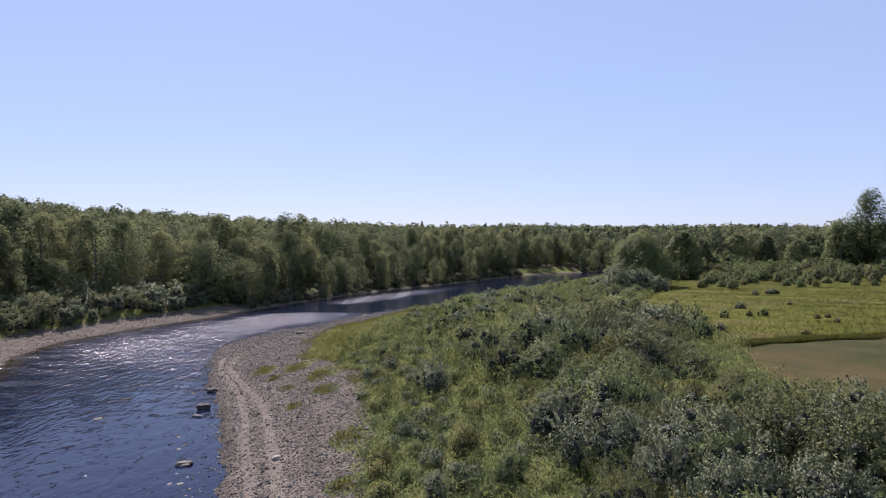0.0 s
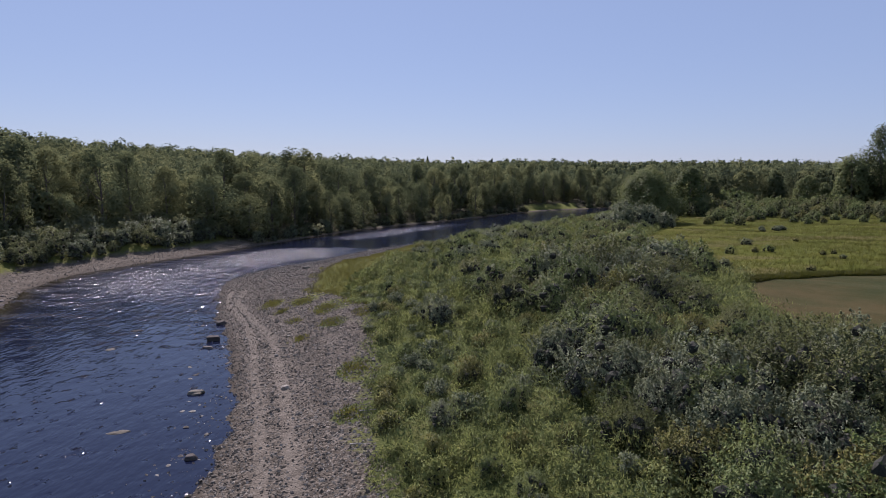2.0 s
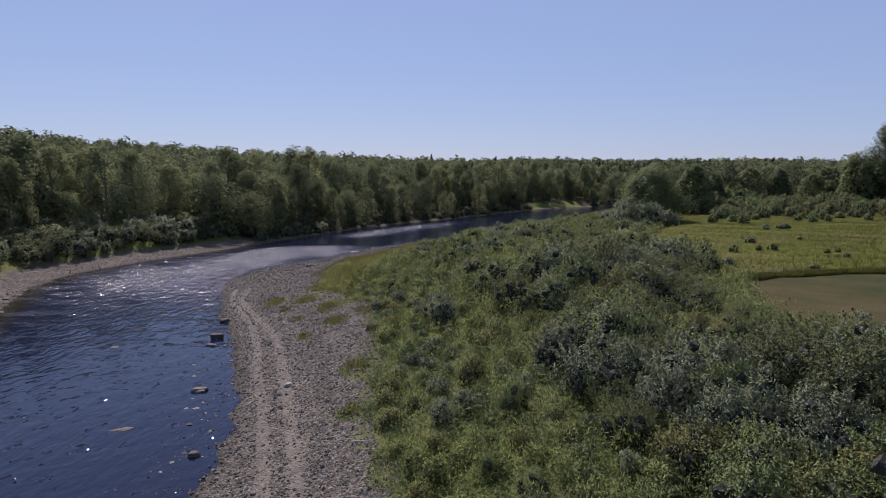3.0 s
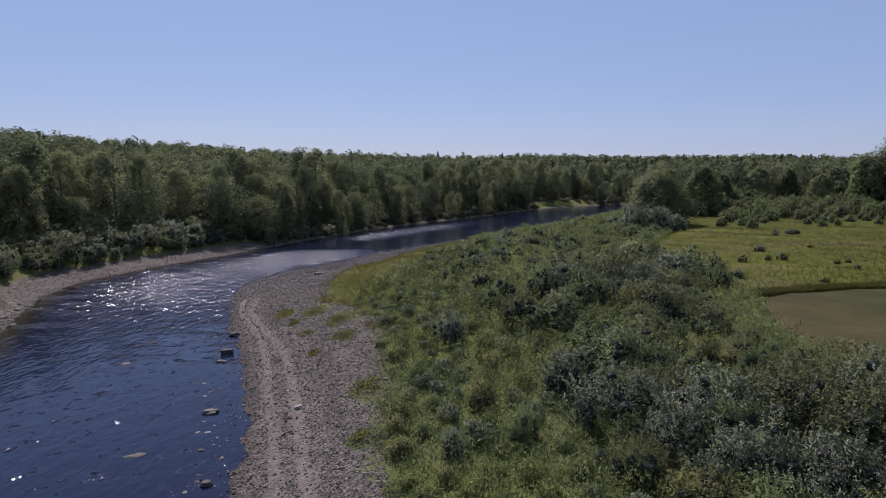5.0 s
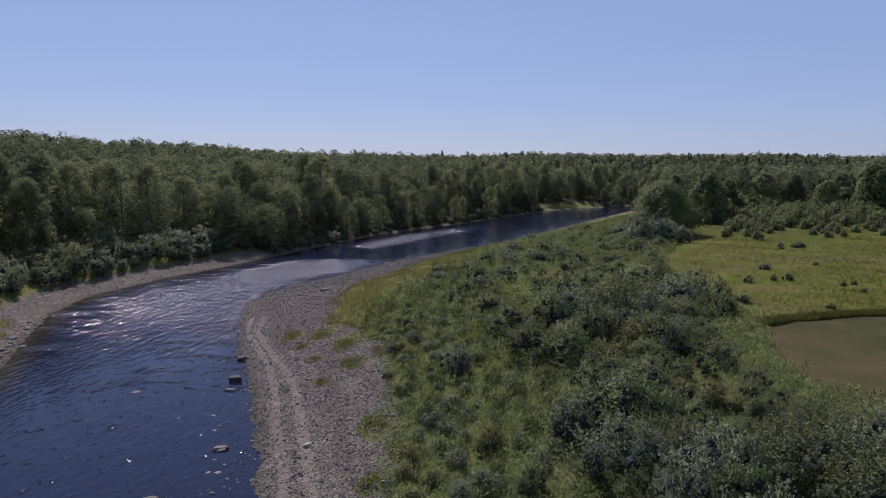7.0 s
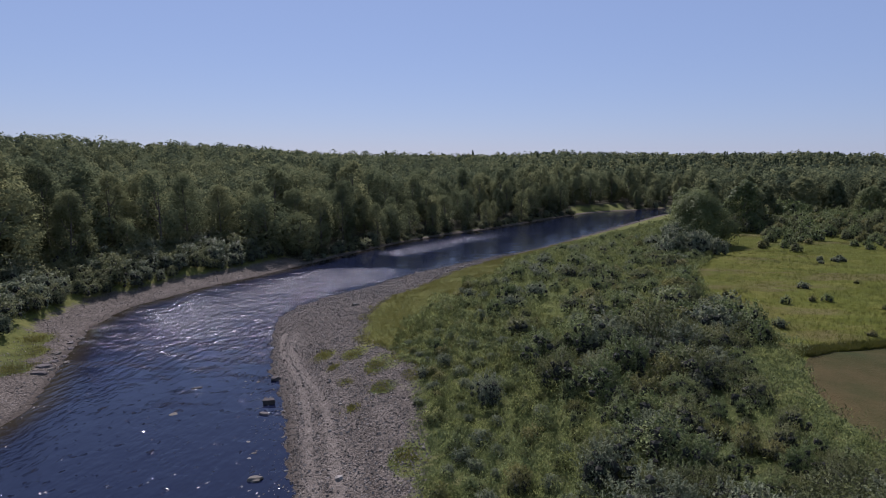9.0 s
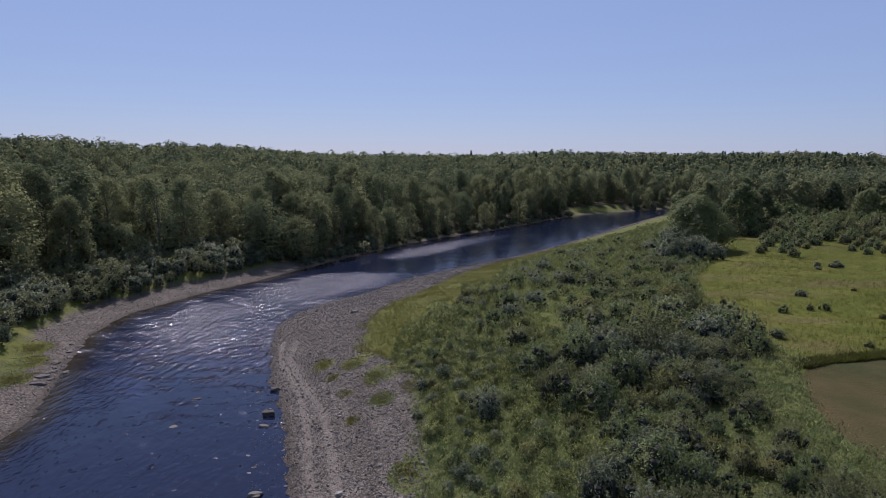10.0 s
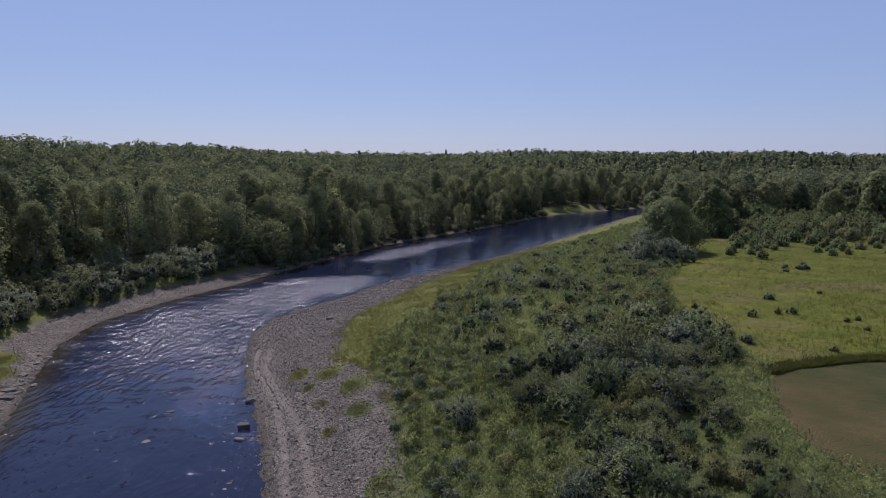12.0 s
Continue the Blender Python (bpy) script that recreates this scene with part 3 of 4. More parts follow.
def build_woods():
    # bank trees: single trees along the water
    kinds = [broadleaf("bank_tree", t, w, b, 0.25, 4600, s, LEAF_WOOD, 52, 0.85, False, 0.9) for t, w, b, s in ((10.8, 8.0, 0.0, 1), (12, 7.4, 0.04, 2), (8.6, 8.2, 0.0, 3), (12, 5.6, 0.12, 4))]
    for k, text in zip(kinds, ("green riverside tree with a full rounded crown", "tall riverside poplar with a loose green crown", "low spreading riverside tree with dense leaves", "slender riverside birch with a pale trunk")):
        tagged(k, text)
    rng = np.random.default_rng(11)
    # larger trees that stand in front of the rest, behind the belt of bushes
    large = [(-55.5, 65, 1.4), (-62, 71, 1.45), (-61, 62, 1.45), (-67, 78, 1.4), (-58, 78, 1.15), (-52, 73, 0.9), (-53.5, 84, 1.0), (-52, 91, 1.05), (-46.5, 92.5, 1.0), (-44, 98.5, 0.9), (-39, 101, 0.92), (-34.5, 106, 0.8), (-27.5, 112.5, 0.85), (-22, 118, 0.7), (-66, 84, 1.2)]
    grown = [broadleaf("large_bank_tree", t, w, 0.0, 0.17, 14000, s, LEAF_WOOD, 150, 0.55, False, 0.62) for t, w, s in ((11.5, 8.0, 5), (12.5, 7.2, 6))]
    for k in grown:
        tagged(k, "large dense riverside tree with a full olive-green crown")
    scatter(grown, large, "", "tree", "riverside trees", rng, 0.95, 1.05)
    drop_kinds(grown)
    px, py = rng.uniform(-90, 110, 14000), rng.uniform(40, 260, 14000)
    l = -side(px, py, SHORE_L)
    keep = (l > np.where(py > 96, 1.6, 14.5)) & (l < np.where(py > 96, 20, 33)) & (np.abs(px) < 0.78 * py + 14) & ~((px > 22) & (px < 46) & (l < 11))
    places = [(x, y, 0.74 + 0.3 * float(smooth(3, 12, -side(x, y, SHORE_L)))) for x, y in sow(px, py, keep, 4.2, 260, [(x, y, 4.6) for x, y, k in large])]
    scatter(kinds, places, "", "tree", "riverside trees", rng, 0.65, 1.2)
    drop_kinds(kinds)


def build_far_woods():
    rng = np.random.default_rng(12)
    pts = []
    for ring in np.arange(96, 560, 5.0):
        gap = 4.6 + max(0, ring - 150) * 0.008
        n = int(math.radians(84) * ring / gap)
        az = np.radians(-42) + (np.arange(n) + rng.uniform(-0.35, 0.35, n)) * math.radians(84) / n
        rr = ring + rng.uniform(-2.2, 2.2, n)
        pts.append(np.stack([rr * np.sin(az), rr * np.cos(az)], 1))
    pts = np.concatenate(pts)
    l = -side(pts[:, 0], pts[:, 1], SHORE_L)
    keep = wooded(pts[:, 0], pts[:, 1]) & ((l > 18) | (l < 0))
    keep &= ~((l > 0) & (l < 11) & (pts[:, 0] > 22) & (pts[:, 0] < 46))
    keep &= ~((l > 0) & (pts[:, 1] < 96) & (l < 32))
    pts = pts[keep]
    tall = rng.uniform(8.2, 12.2, len(pts)) + 1.2 * wave(pts[:, 0], pts[:, 1], 14, 5.0)
    tall = tall * (1 - 0.08 * smooth(220, 300, np.hypot(pts[:, 0], pts[:, 1])))
    fir = rng.uniform(0, 1, len(pts)) < np.where((pts[:, 0] > 60) & (np.hypot(pts[:, 0], pts[:, 1]) > 200), 0.14, 0.02)
    base = np.stack([pts[:, 0], pts[:, 1], height(pts[:, 0], pts[:, 1])], 1)
    far = np.hypot(pts[:, 0], pts[:, 1])
    for name in ("far_woods", "far_conifers"):
        vs, fs, ss, tones, at = [], [], [], [], 0
        for near, beyond, lumps, per, size in ((0, 190, 14, 820, 0.37), (190, 290, 9, 260, 0.68), (290, 600, 6, 90, 1.15)):
            which = (fir if name == "far_conifers" else ~fir) & (far >= near) & (far < beyond)
            b, t = base[which], tall[which]
            m = len(b)
            own = rng.uniform(0, 1, m)
            if name == "far_woods":
                w = (t * rng.uniform(0.23, 0.33, m))[:, None]
                u = (np.arange(lumps) + rng.uniform(0, 1, (m, lumps))) / lumps
                ang = rng.uniform(0, 2 * math.pi, (m, lumps))
                grow = w * rng.uniform(0.34, 0.52, (m, lumps)) * (1.0 if lumps > 12 else 1.2)
                rad = np.maximum(w * np.sqrt(1 - 0.85 * (2 * u ** 1.25 - 1) ** 2) * rng.uniform(0.75, 1.05, u.shape) - 0.6 * grow, 0)
                c = np.stack([rad * np.cos(ang), rad * np.sin(ang), t[:, None] * (0.22 + 0.78 * u) - grow], 2) + b[:, None, :]
                i = rng.integers(0, lumps, (m, per))
                d = unit(rng.normal(0, 1, (m, per, 3)) + (0, 0, 0.45))
                p = np.take_along_axis(c, i[..., None], 1) + d * np.take_along_axis(grow, i, 1)[..., None] * rng.uniform(0.75, 1.15, (m, per, 1))
                nrm = 0.9 * d + 0.6 * unit((p - b[:, None, :] - (0, 0, 1) * (t * 0.5)[:, None, None]) * (1, 1, 0.6))
            else:
                u = rng.uniform(0.15, 1, (m, per)) ** 0.8
                ang = rng.uniform(0, 2 * math.pi, (m, per))
                rad = (t * 0.2)[:, None] * (1.05 - u) * np.sqrt(rng.uniform(0.3, 1, u.shape))
                p = b[:, None, :] + np.stack([rad * np.cos(ang), rad * np.sin(ang), u * t[:, None] * 0.95], 2)
                nrm = np.stack([np.cos(ang), np.sin(ang), np.full(u.shape, 0.9)], 2)
            v, f, s = leaves(p.reshape(-1, 3), nrm.reshape(-1, 3), size, size * 0.95, rng, 0.35, ruffle=0.15)
            vs.append(v), fs.append(f + at), ss.append(s), tones.append(np.repeat(own, per * 3))
            at += len(v)
        me = mesh_of(name, np.concatenate(vs), np.concatenate(fs), LEAF_FAR if name == "far_woods" else LEAF_FIR, False, np.concatenate(ss))
        give(me, "tone", np.concatenate(tones))
        tagged(new(name, me), "dense green mixed woodland covering the valley sides" if name == "far_woods" else "dark conifers standing among the valley woods", "woods", kind="stuff")


build_woods()
build_far_woods()


def build_right_trees():
    rng = np.random.default_rng(21)
    big = broadleaf("round_tree", 8.2, 11.6, 0.0, 0.2, 26000, 31, LEAF_ROUND, 210, 0.55, True, 0.5)
    big.location = rest(30.2, 97)
    tagged(big, "broad round-crowned green tree at the meadow's edge", "tree")
    kinds = [broadleaf("meadow_tree", 9.5, 8.0, 0.0, 0.36, 5000, 32, LEAF_ROUND, 90, 0.7, True, 0.55), broadleaf("meadow_tree", 8.5, 6.8, 0.0, 0.36, 4500, 33, LEAF_WOOD, 90, 0.7, True, 0.55)]
    for k in kinds:
        tagged(k, "leafy green tree behind the rough meadow")
    spots = [(45.6, 120, 0.92), (52, 134, 0.95), (58, 142, 0.95), (40, 138, 0.9), (70, 151, 1.0), (77.5, 151, 1.05), (76.5, 136, 0.72), (81, 138, 0.66), (66, 166, 1.15), (74, 170, 1.2), (83, 168, 1.1),
             (83.5, 132, 1.1), (91, 128, 1.2), (88, 142, 0.85), (96, 134, 0.95), (104, 138, 1.05), (61, 156, 1.0), (49, 148, 1.0), (88, 152, 0.95)]
    scatter(kinds, spots, "", "tree", "trees behind the meadow", rng, 0.9, 1.1)
    drop_kinds(kinds)
    tall = broadleaf("tall_poplar", 17.5, 9.5, 0.12, 0.3, 9000, 34, LEAF_ROUND, 90, 0.8, True)
    tall.location = rest(89, 131)
    tagged(tall, "tall poplar that stands above the other trees", "tree")
    firs = [conifer("spruce", 12, 5.6, 0.5, 2600, 41), conifer("spruce", 10, 4.8, 0.5, 2300, 42)]
    for k in firs:
        tagged(k, "dark pointed spruce at the edge of the woods")
    scatter(firs, [(84 + 1.7 * i + rng.normal(0, 0.8), 150 + rng.normal(0, 5), 0.76) for i in range(14)], "", "spruce", "row of spruces", rng, 0.82, 1.0)
    drop_kinds(firs)


build_right_trees()


def build_ridge_pines():
    pines = [conifer("pine", 15, 6.5, 0.6, 1500, 43), conifer("pine", 12, 6.0, 0.6, 1300, 44)]
    for k in pines:
        tagged(k, "tall dark pine rising above the wooded ridge")
    rng = np.random.default_rng(22)
    scatter(pines[:1], [(-10.8, 352, 0.86)], "", "pine", "pines on the ridge", rng, 1.0, 1.02)
    scatter(pines[1:], [(25.5, 386, 1.0), (-28, 350, 0.85), (-31, 352, 0.8), (58, 390, 0.9), (62, 392, 0.85), (66, 391, 0.9), (-96, 305, 0.85)], "", "pine", "pines on the ridge", rng, 0.95, 1.05)
    drop_kinds(pines)


build_ridge_pines()


# ---- shrubs ----
def shrub_kinds(specs):
    out = []
    for name, tall, wide, leaf, count, seed, material, text in specs:
        out.append(tagged(shrub(name, tall, wide, leaf, count, seed, material), text))
    return out


def build_shrubs():
    rng = np.random.default_rng(51)
    green, grey, olive = LEAF_GREEN, LEAF_GREY, LEAF_OLIVE
    close, near, mid = [shrub_kinds([
        ("green_shrub", 1.5, 2.2, leaf, count, 61, green, "dense green riverside shrub among tall herbs"),
        ("green_shrub", 1.8, 1.9, leaf, count, 62, green, "upright green riverside shrub"),
        ("dark_shrub", 1.5, 2.5, leaf, count, 63, LEAF_DARK, "dark green spreading shrub on the bank"),
        ("grey_willow", 1.5, 2.1, leaf, count, 64, grey, "grey-leaved willow bush on the bank"),
        ("olive_shrub", 1.2, 2.0, leaf, count, 65, olive, "olive-green shrub with dry tips")]) for leaf, count in ((0.043, 9500), (0.062, 4200), (0.11, 1550))]
    px, py = rng.uniform(-6, 32, 16000), 11 + 97 * rng.uniform(0, 1, 16000) ** 1.2
    r, w, f = side(px, py, GRAVEL_R), side(px, py, MEADOW_W), -side(px, py, FIELD)
    # thick towards the meadow, thin towards the shingle
    dense = smooth(7.0, 12, r) * 0.95 + 0.02
    dense = np.where(py > 42, dense * (0.05 + 0.95 * smooth(9, 3, -w)), dense)
    keep = (r > 2.5) & ((w < -0.5) | (py < 36)) & (f < -3.2) & (px < 0.72 * py + 4) & (rng.uniform(0, 1, len(px)) < dense)
    places = [(x, y, (0.68 + 0.5 * float(smooth(4, 14, side(x, y, GRAVEL_R)))) * (1 - 0.45 * float(smooth(40, 58, y))) * (1 - 0.3 * float(smooth(8, 11, x) * smooth(36, 30, y))) * (0.55 + 0.45 * float(smooth(3, 8, side(x, y, FIELD)))) * rng.choice((0.65, 0.9, 1.1, 1.45))) for x, y in sow(px, py, keep, 1.3, 470)]
    thick, open_side = (0.2, 0.15, 0.3, 0.25, 0.1), (0.28, 0.22, 0.12, 0.24, 0.14)
    mixk = [rng.choice(5, p=thick if p[0] > 7 and p[1] < 45 else open_side) for p in places]
    big = [(10.6, 35.5, 1.4), (11.7, 39.8, 1.5), (14.5, 41.5, 1.35), (13.8, 29.4, 1.3), (9.7, 33, 1.35), (8.2, 25.6, 1.4), (14, 22.4, 1.6), (8.6, 17.4, 1.5), (11.5, 19.5, 1.5), (12.5, 27, 1.4), (13, 33, 1.3), (12.6, 24, 1.3), (10.5, 15.5, 1.45), (12.5, 17.5, 1.55), (13.5, 20, 1.45), (9.5, 21, 1.3), (11, 22.5, 1.3), (15, 19, 1.45), (7.8, 14.6, 1.3)]
    big = [(x, y, k * (0.66 if y < 34 and (x < 11.4 or y > 20.5) else 0.98)) for x, y, k in big]
    places, mixk = places + big, mixk + [2, 2, 2, 2, 0, 3, 2, 2, 2, 2, 2, 2, 2, 2, 3, 2, 2, 2, 2]
    px, py = rng.uniform(-8, 16, 9000), 13 + 66 * rng.uniform(0, 1, 9000) ** 1.2
    r = side(px, py, GRAVEL_R)
    keep = (r > 0.8 + 7.0 * smooth(44, 58, py)) & (r < 11) & (px < 0.7 * py)
    low = [(x, y, rng.uniform(0.22, 0.5)) for x, y in sow(px, py, keep, 1.2, 170, [(x, y, 1.0) for x, y, k in places])]
    clump = [tagged(shrub("herb_clump", 1.5, 2.4, 0.15, 1200, s, m, 15, 0.2), text) for s, m, text in (
        (66, HERB, "rank clump of tall green herbs on the bank"), (67, HERB, "rank clump of tall green herbs on the bank"),
        (68, LEAF_GREY, "low grey-leaved willow shoots among the herbs"), (69, LEAF_OLIVE, "olive-brown clump of seeding herbs"))]
    scatter(clump, low, "", "herbs", "herb clumps", rng)
    drop_kinds(clump)
    for k in range(5):
        here = [p for p, m in zip(places, mixk) if m == k]
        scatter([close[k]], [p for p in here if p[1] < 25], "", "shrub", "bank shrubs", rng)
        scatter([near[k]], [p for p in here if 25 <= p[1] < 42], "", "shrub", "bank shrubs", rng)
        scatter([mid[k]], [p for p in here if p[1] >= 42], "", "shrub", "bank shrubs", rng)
    # shrubs that stand by themselves in the meadow
    spots = [(24.8, 55.4, 0.75), (29.2, 61.9, 0.7), (27.4, 56.5, 0.7), (28.6, 56.3, 0.6), (20.9, 47.7, 0.65), (26.1, 45.3, 0.6), (20.8, 58.2, 0.7), (35.2, 64, 0.5), (31.5, 52.9, 0.6), (32.6, 53.2, 0.6), (31.5, 50.3, 0.45),
             (-3.6, 54.3, 0.75), (-3.8, 44, 0.7), (-4.8, 40.3, 0.75), (-4.6, 36.1, 0.6), (-2.6, 55.5, 0.55)]
    scatter([mid[3], mid[0], mid[4]], [(x, y, 0.62 * k) for x, y, k in spots], "", "shrub", "lone shrubs", rng)
    scatter([mid[3]], [(41 + rng.normal(0, 1.6), 79.5 + rng.normal(0, 1.5), 0.35) for k in range(9)], "", "shrub", "low grey brush", rng)
    drop_kinds(close + near + mid)
    band = shrub_kinds([
        ("thicket_shrub", 2.0, 2.6, 0.2, 1100, 71, green, "green shrub in the thicket beyond the meadow"),
        ("thicket_shrub", 1.7, 2.4, 0.2, 1100, 72, olive, "yellow-green shrub in the thicket beyond the meadow"),
        ("thicket_shrub", 2.4, 2.5, 0.2, 1100, 73, LEAF_DARK, "dark green shrub in the thicket beyond the meadow")])
    px, py = rng.uniform(34, 112, 9000), rng.uniform(76, 150, 9000)
    edge = 86 + 0.2 * (px - 40) + 3 * np.sin(px * 0.3)
    keep = (py > edge) & (px < 0.76 * py + 8) & (px > 0.5 * py - 9) & (rng.uniform(0, 1, len(px)) < 0.14 + 0.86 * smooth(2, 34, py - edge))
    places = [(x, y, (0.55 + 0.5 * float(smooth(0, 34, y - 86 - 0.2 * (x - 40)))) * rng.uniform(0.75, 1.15)) for x, y in sow(px, py, keep, 2.0, 330)]
    places += [(46 + 1.9 * k, 113 + rng.uniform(-1, 2.5), rng.uniform(0.9, 1.25)) for k in range(-2, 5)]
    places += [(62 + rng.normal(0, 4), 140 + rng.normal(0, 1.5), rng.uniform(1.3, 1.8)) for k in range(9)]
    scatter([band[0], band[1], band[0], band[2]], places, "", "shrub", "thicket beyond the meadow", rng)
    # willows at the foot of the round tree
    drop_kinds(band)
    will = shrub_kinds([("grey_willow", 3.0, 3.4, 0.2, 2400, 74, grey, "tall grey-green willow bush beneath the round tree"),
                        ("bank_willow", 2.4, 3.0, 0.19, 1400, 75, grey, "pale willow bush along the far bank"),
                        ("bank_herbs", 1.9, 3.0, 0.19, 1400, 77, LEAF_BELT, "rank grey-green growth along the far bank"),
                        ("bank_alder", 2.3, 3.2, 0.19, 1400, 76, LEAF_BELT, "green alder bush along the far bank")])
    scatter([will[0]], [(25.1, 90.7, 1.15), (26.5, 86, 1.0), (28.2, 89, 1.1), (24.2, 85, 1.0), (22.6, 83.4, 0.8), (26.5, 94, 1.0), (22.5, 92, 0.8), (29.8, 86.5, 0.7)], "", "shrub", "willows under the round tree", rng)
    px, py = rng.uniform(-80, -24, 7000), rng.uniform(40, 100, 7000)
    l = -side(px, py, SHORE_L)
    keep = (l > np.where(py < 62, 5.7, 4.7)) & (l < 15.5) & (px > -0.8 * py - 8)
    places = [(x, y, 0.5 + 0.055 * float(-side(x, y, SHORE_L))) for x, y in sow(px, py, keep, 1.55, 260)]
    px, py = rng.uniform(-30, 60, 7000), rng.uniform(94, 225, 7000)
    l = -side(px, py, SHORE_L)
    keep = (l > 0.7) & (l < 3.5) & ((px < 23) | (px > 46))
    more = [(x, y, rng.uniform(0.35, 0.85)) for x, y in sow(px, py, keep, 1.6, 110)]
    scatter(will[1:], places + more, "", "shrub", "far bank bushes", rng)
    drop_kinds(will)


build_shrubs()


# ---- grass and herbs ----
def blades(px, py, tall, wide, rng, per):
    """Tufts of leaning blades, one triangle a blade."""
    n = len(px)
    x, y, t = np.repeat(px, per), np.repeat(py, per), np.repeat(tall, per)
    x, y = x + rng.normal(0, 0.09, n * per), y + rng.normal(0, 0.09, n * per)
    z = height(x, y) - 0.03
    ang = rng.uniform(0, 2 * math.pi, n * per)
    lean = rng.uniform(0.1, 0.75, n * per) * t
    h = t * rng.uniform(0.55, 1.1, n * per)
    face = rng.uniform(0, 2 * math.pi, n * per)
    w = wide * rng.uniform(0.6, 1.4, n * per)
    a = np.stack([x - w * np.cos(face), y - w * np.sin(face), z], 1)
    b = np.stack([x + w * np.cos(face), y + w * np.sin(face), z], 1)
    c = np.stack([x + lean * np.cos(ang), y + lean * np.sin(ang), z + h], 1)
    shade = unit(np.stack([rng.normal(0, 0.15, n * per), rng.normal(0, 0.15, n * per), np.ones(n * per)], 1))
    return np.stack([a, b, c], 1).reshape(-1, 3), np.arange(n * per * 3).reshape(-1, 3), np.repeat(shade, 3, 0)


def build_grass():
    rng = np.random.default_rng(81)

    def field(n, x0, x1, y0, y1, test):
        px, py = rng.uniform(x0, x1, n), y0 + (y1 - y0) * rng.uniform(0, 1, n) ** 1.35
        k = test(px, py) & (np.abs(px) < 0.78 * py + 4)
        return px[k], py[k]
    inland = lambda x, y: side(x, y, GRAVEL_R)
    west = lambda x, y: (side(x, y, MEADOW_W) < 1.0) | (y < 37)
    mown = lambda x, y: (side(x, y, FIELD) < 0) & (x > 10)
    px, py = field(120000, -8, 40, 10, 150, lambda x, y: (inland(x, y) > 0.1 + (0.7 + 1.2 * smooth(44, 54, y)) * wave(x, y, 1.3, 4.0) + 7.5 * smooth(45, 60, y) + 2.5 * wave(x, y, 5.0, 2.0) * smooth(45, 60, y)) & west(x, y) & ~mown(x, y) & ((inland(x, y) < 9) | (rng.uniform(0, 1, len(x)) < np.where((y < 44) & (side(x, y, FIELD) > 4.5), 0.08, 0.6))))
    tall = (0.3 + 0.4 * smooth(0, 7, inland(px, py))) * (1 + 0.65 * wave(px, py, 1.1, 6.0))
    per = 10
    u = rng.uniform(0.1, 1.05, (len(px), per))
    x, y = px[:, None] + rng.normal(0, 0.1, u.shape), py[:, None] + rng.normal(0, 0.1, u.shape)
    p = np.stack([x, y, height(x, y) + u * tall[:, None]], 2).reshape(-1, 3)
    size = np.repeat(0.062 + 0.0014 * py, per)[:, None]
    up = np.stack([wave(p[:, 0], p[:, 1], 0.35), wave(p[:, 1], p[:, 0], 0.4, 2.0), np.full(len(p), 0.9)], 1)
    tagged(new("tall_herbs", leafy("tall_herbs", leaves(p, up, size * 1.5, size * 0.45, rng, 0.8, 3, 1.1), HERB)), "tall green herbs and grass covering the river bank", "herbs", kind="stuff")
    px, py = field(85000, -14, 24, 40, 125, lambda x, y: (inland(x, y) > -0.2 + 0.9 * wave(x, y, 1.1, 4.0)) & (inland(x, y) < 13))
    for cx, cy, cr in TUFTS:
        k = int(260 * cr * cr)
        px, py = np.append(px, rng.normal(cx, cr * 0.5, k)), np.append(py, rng.normal(cy, cr * 0.8, k))
    made = blades(px, py, 0.16 + 0.08 * wave(px, py, 1.7, 1.0), 0.03, rng, 4)
    tagged(new("bank_grass", leafy("bank_grass", made, MOSSY)), "low yellow-green grass along the shingle", "grass", kind="stuff")
    px, py = field(70000, 16, 75, 36, 118, lambda x, y: (side(x, y, MEADOW_W) > -0.5) & ~mown(x, y))
    one = blades(px, py, 0.22 + 0.09 * wave(px, py, 2.7, 1.0), 0.018, rng, 3)
    n = 9000
    t = rng.uniform(0, 1, n)
    ex, ey = np.interp(t, np.linspace(0, 1, 6), [q[0] for q in FIELD[:6]]) + rng.normal(0, 0.15, n), np.interp(t, np.linspace(0, 1, 6), [q[1] for q in FIELD[:6]]) + np.abs(rng.normal(0.2, 0.5, n))
    two = blades(ex, ey, np.full(n, 0.34), 0.025, rng, 3)
    v, f = join([one[:2], two[:2]])
    tagged(new("meadow_grass", leafy("meadow_grass", (v, f, np.concatenate([one[2], two[2]])), GRASS)), "uncut yellow-green grass of the rough meadow", "grass", kind="stuff")


build_grass()


# ---- stones ----
def pebble_shape(rng, rough=0.25):
    me = bmesh.new()
    bmesh.ops.create_icosphere(me, subdivisions=1, radius=1)
    v = np.array([p.co[:] for p in me.verts])
    f = np.array([[q.index for q in p.verts] for p in me.faces])
    me.free()
    return v * (1 + rng.normal(0, rough, (len(v), 1)) * 0.5), f


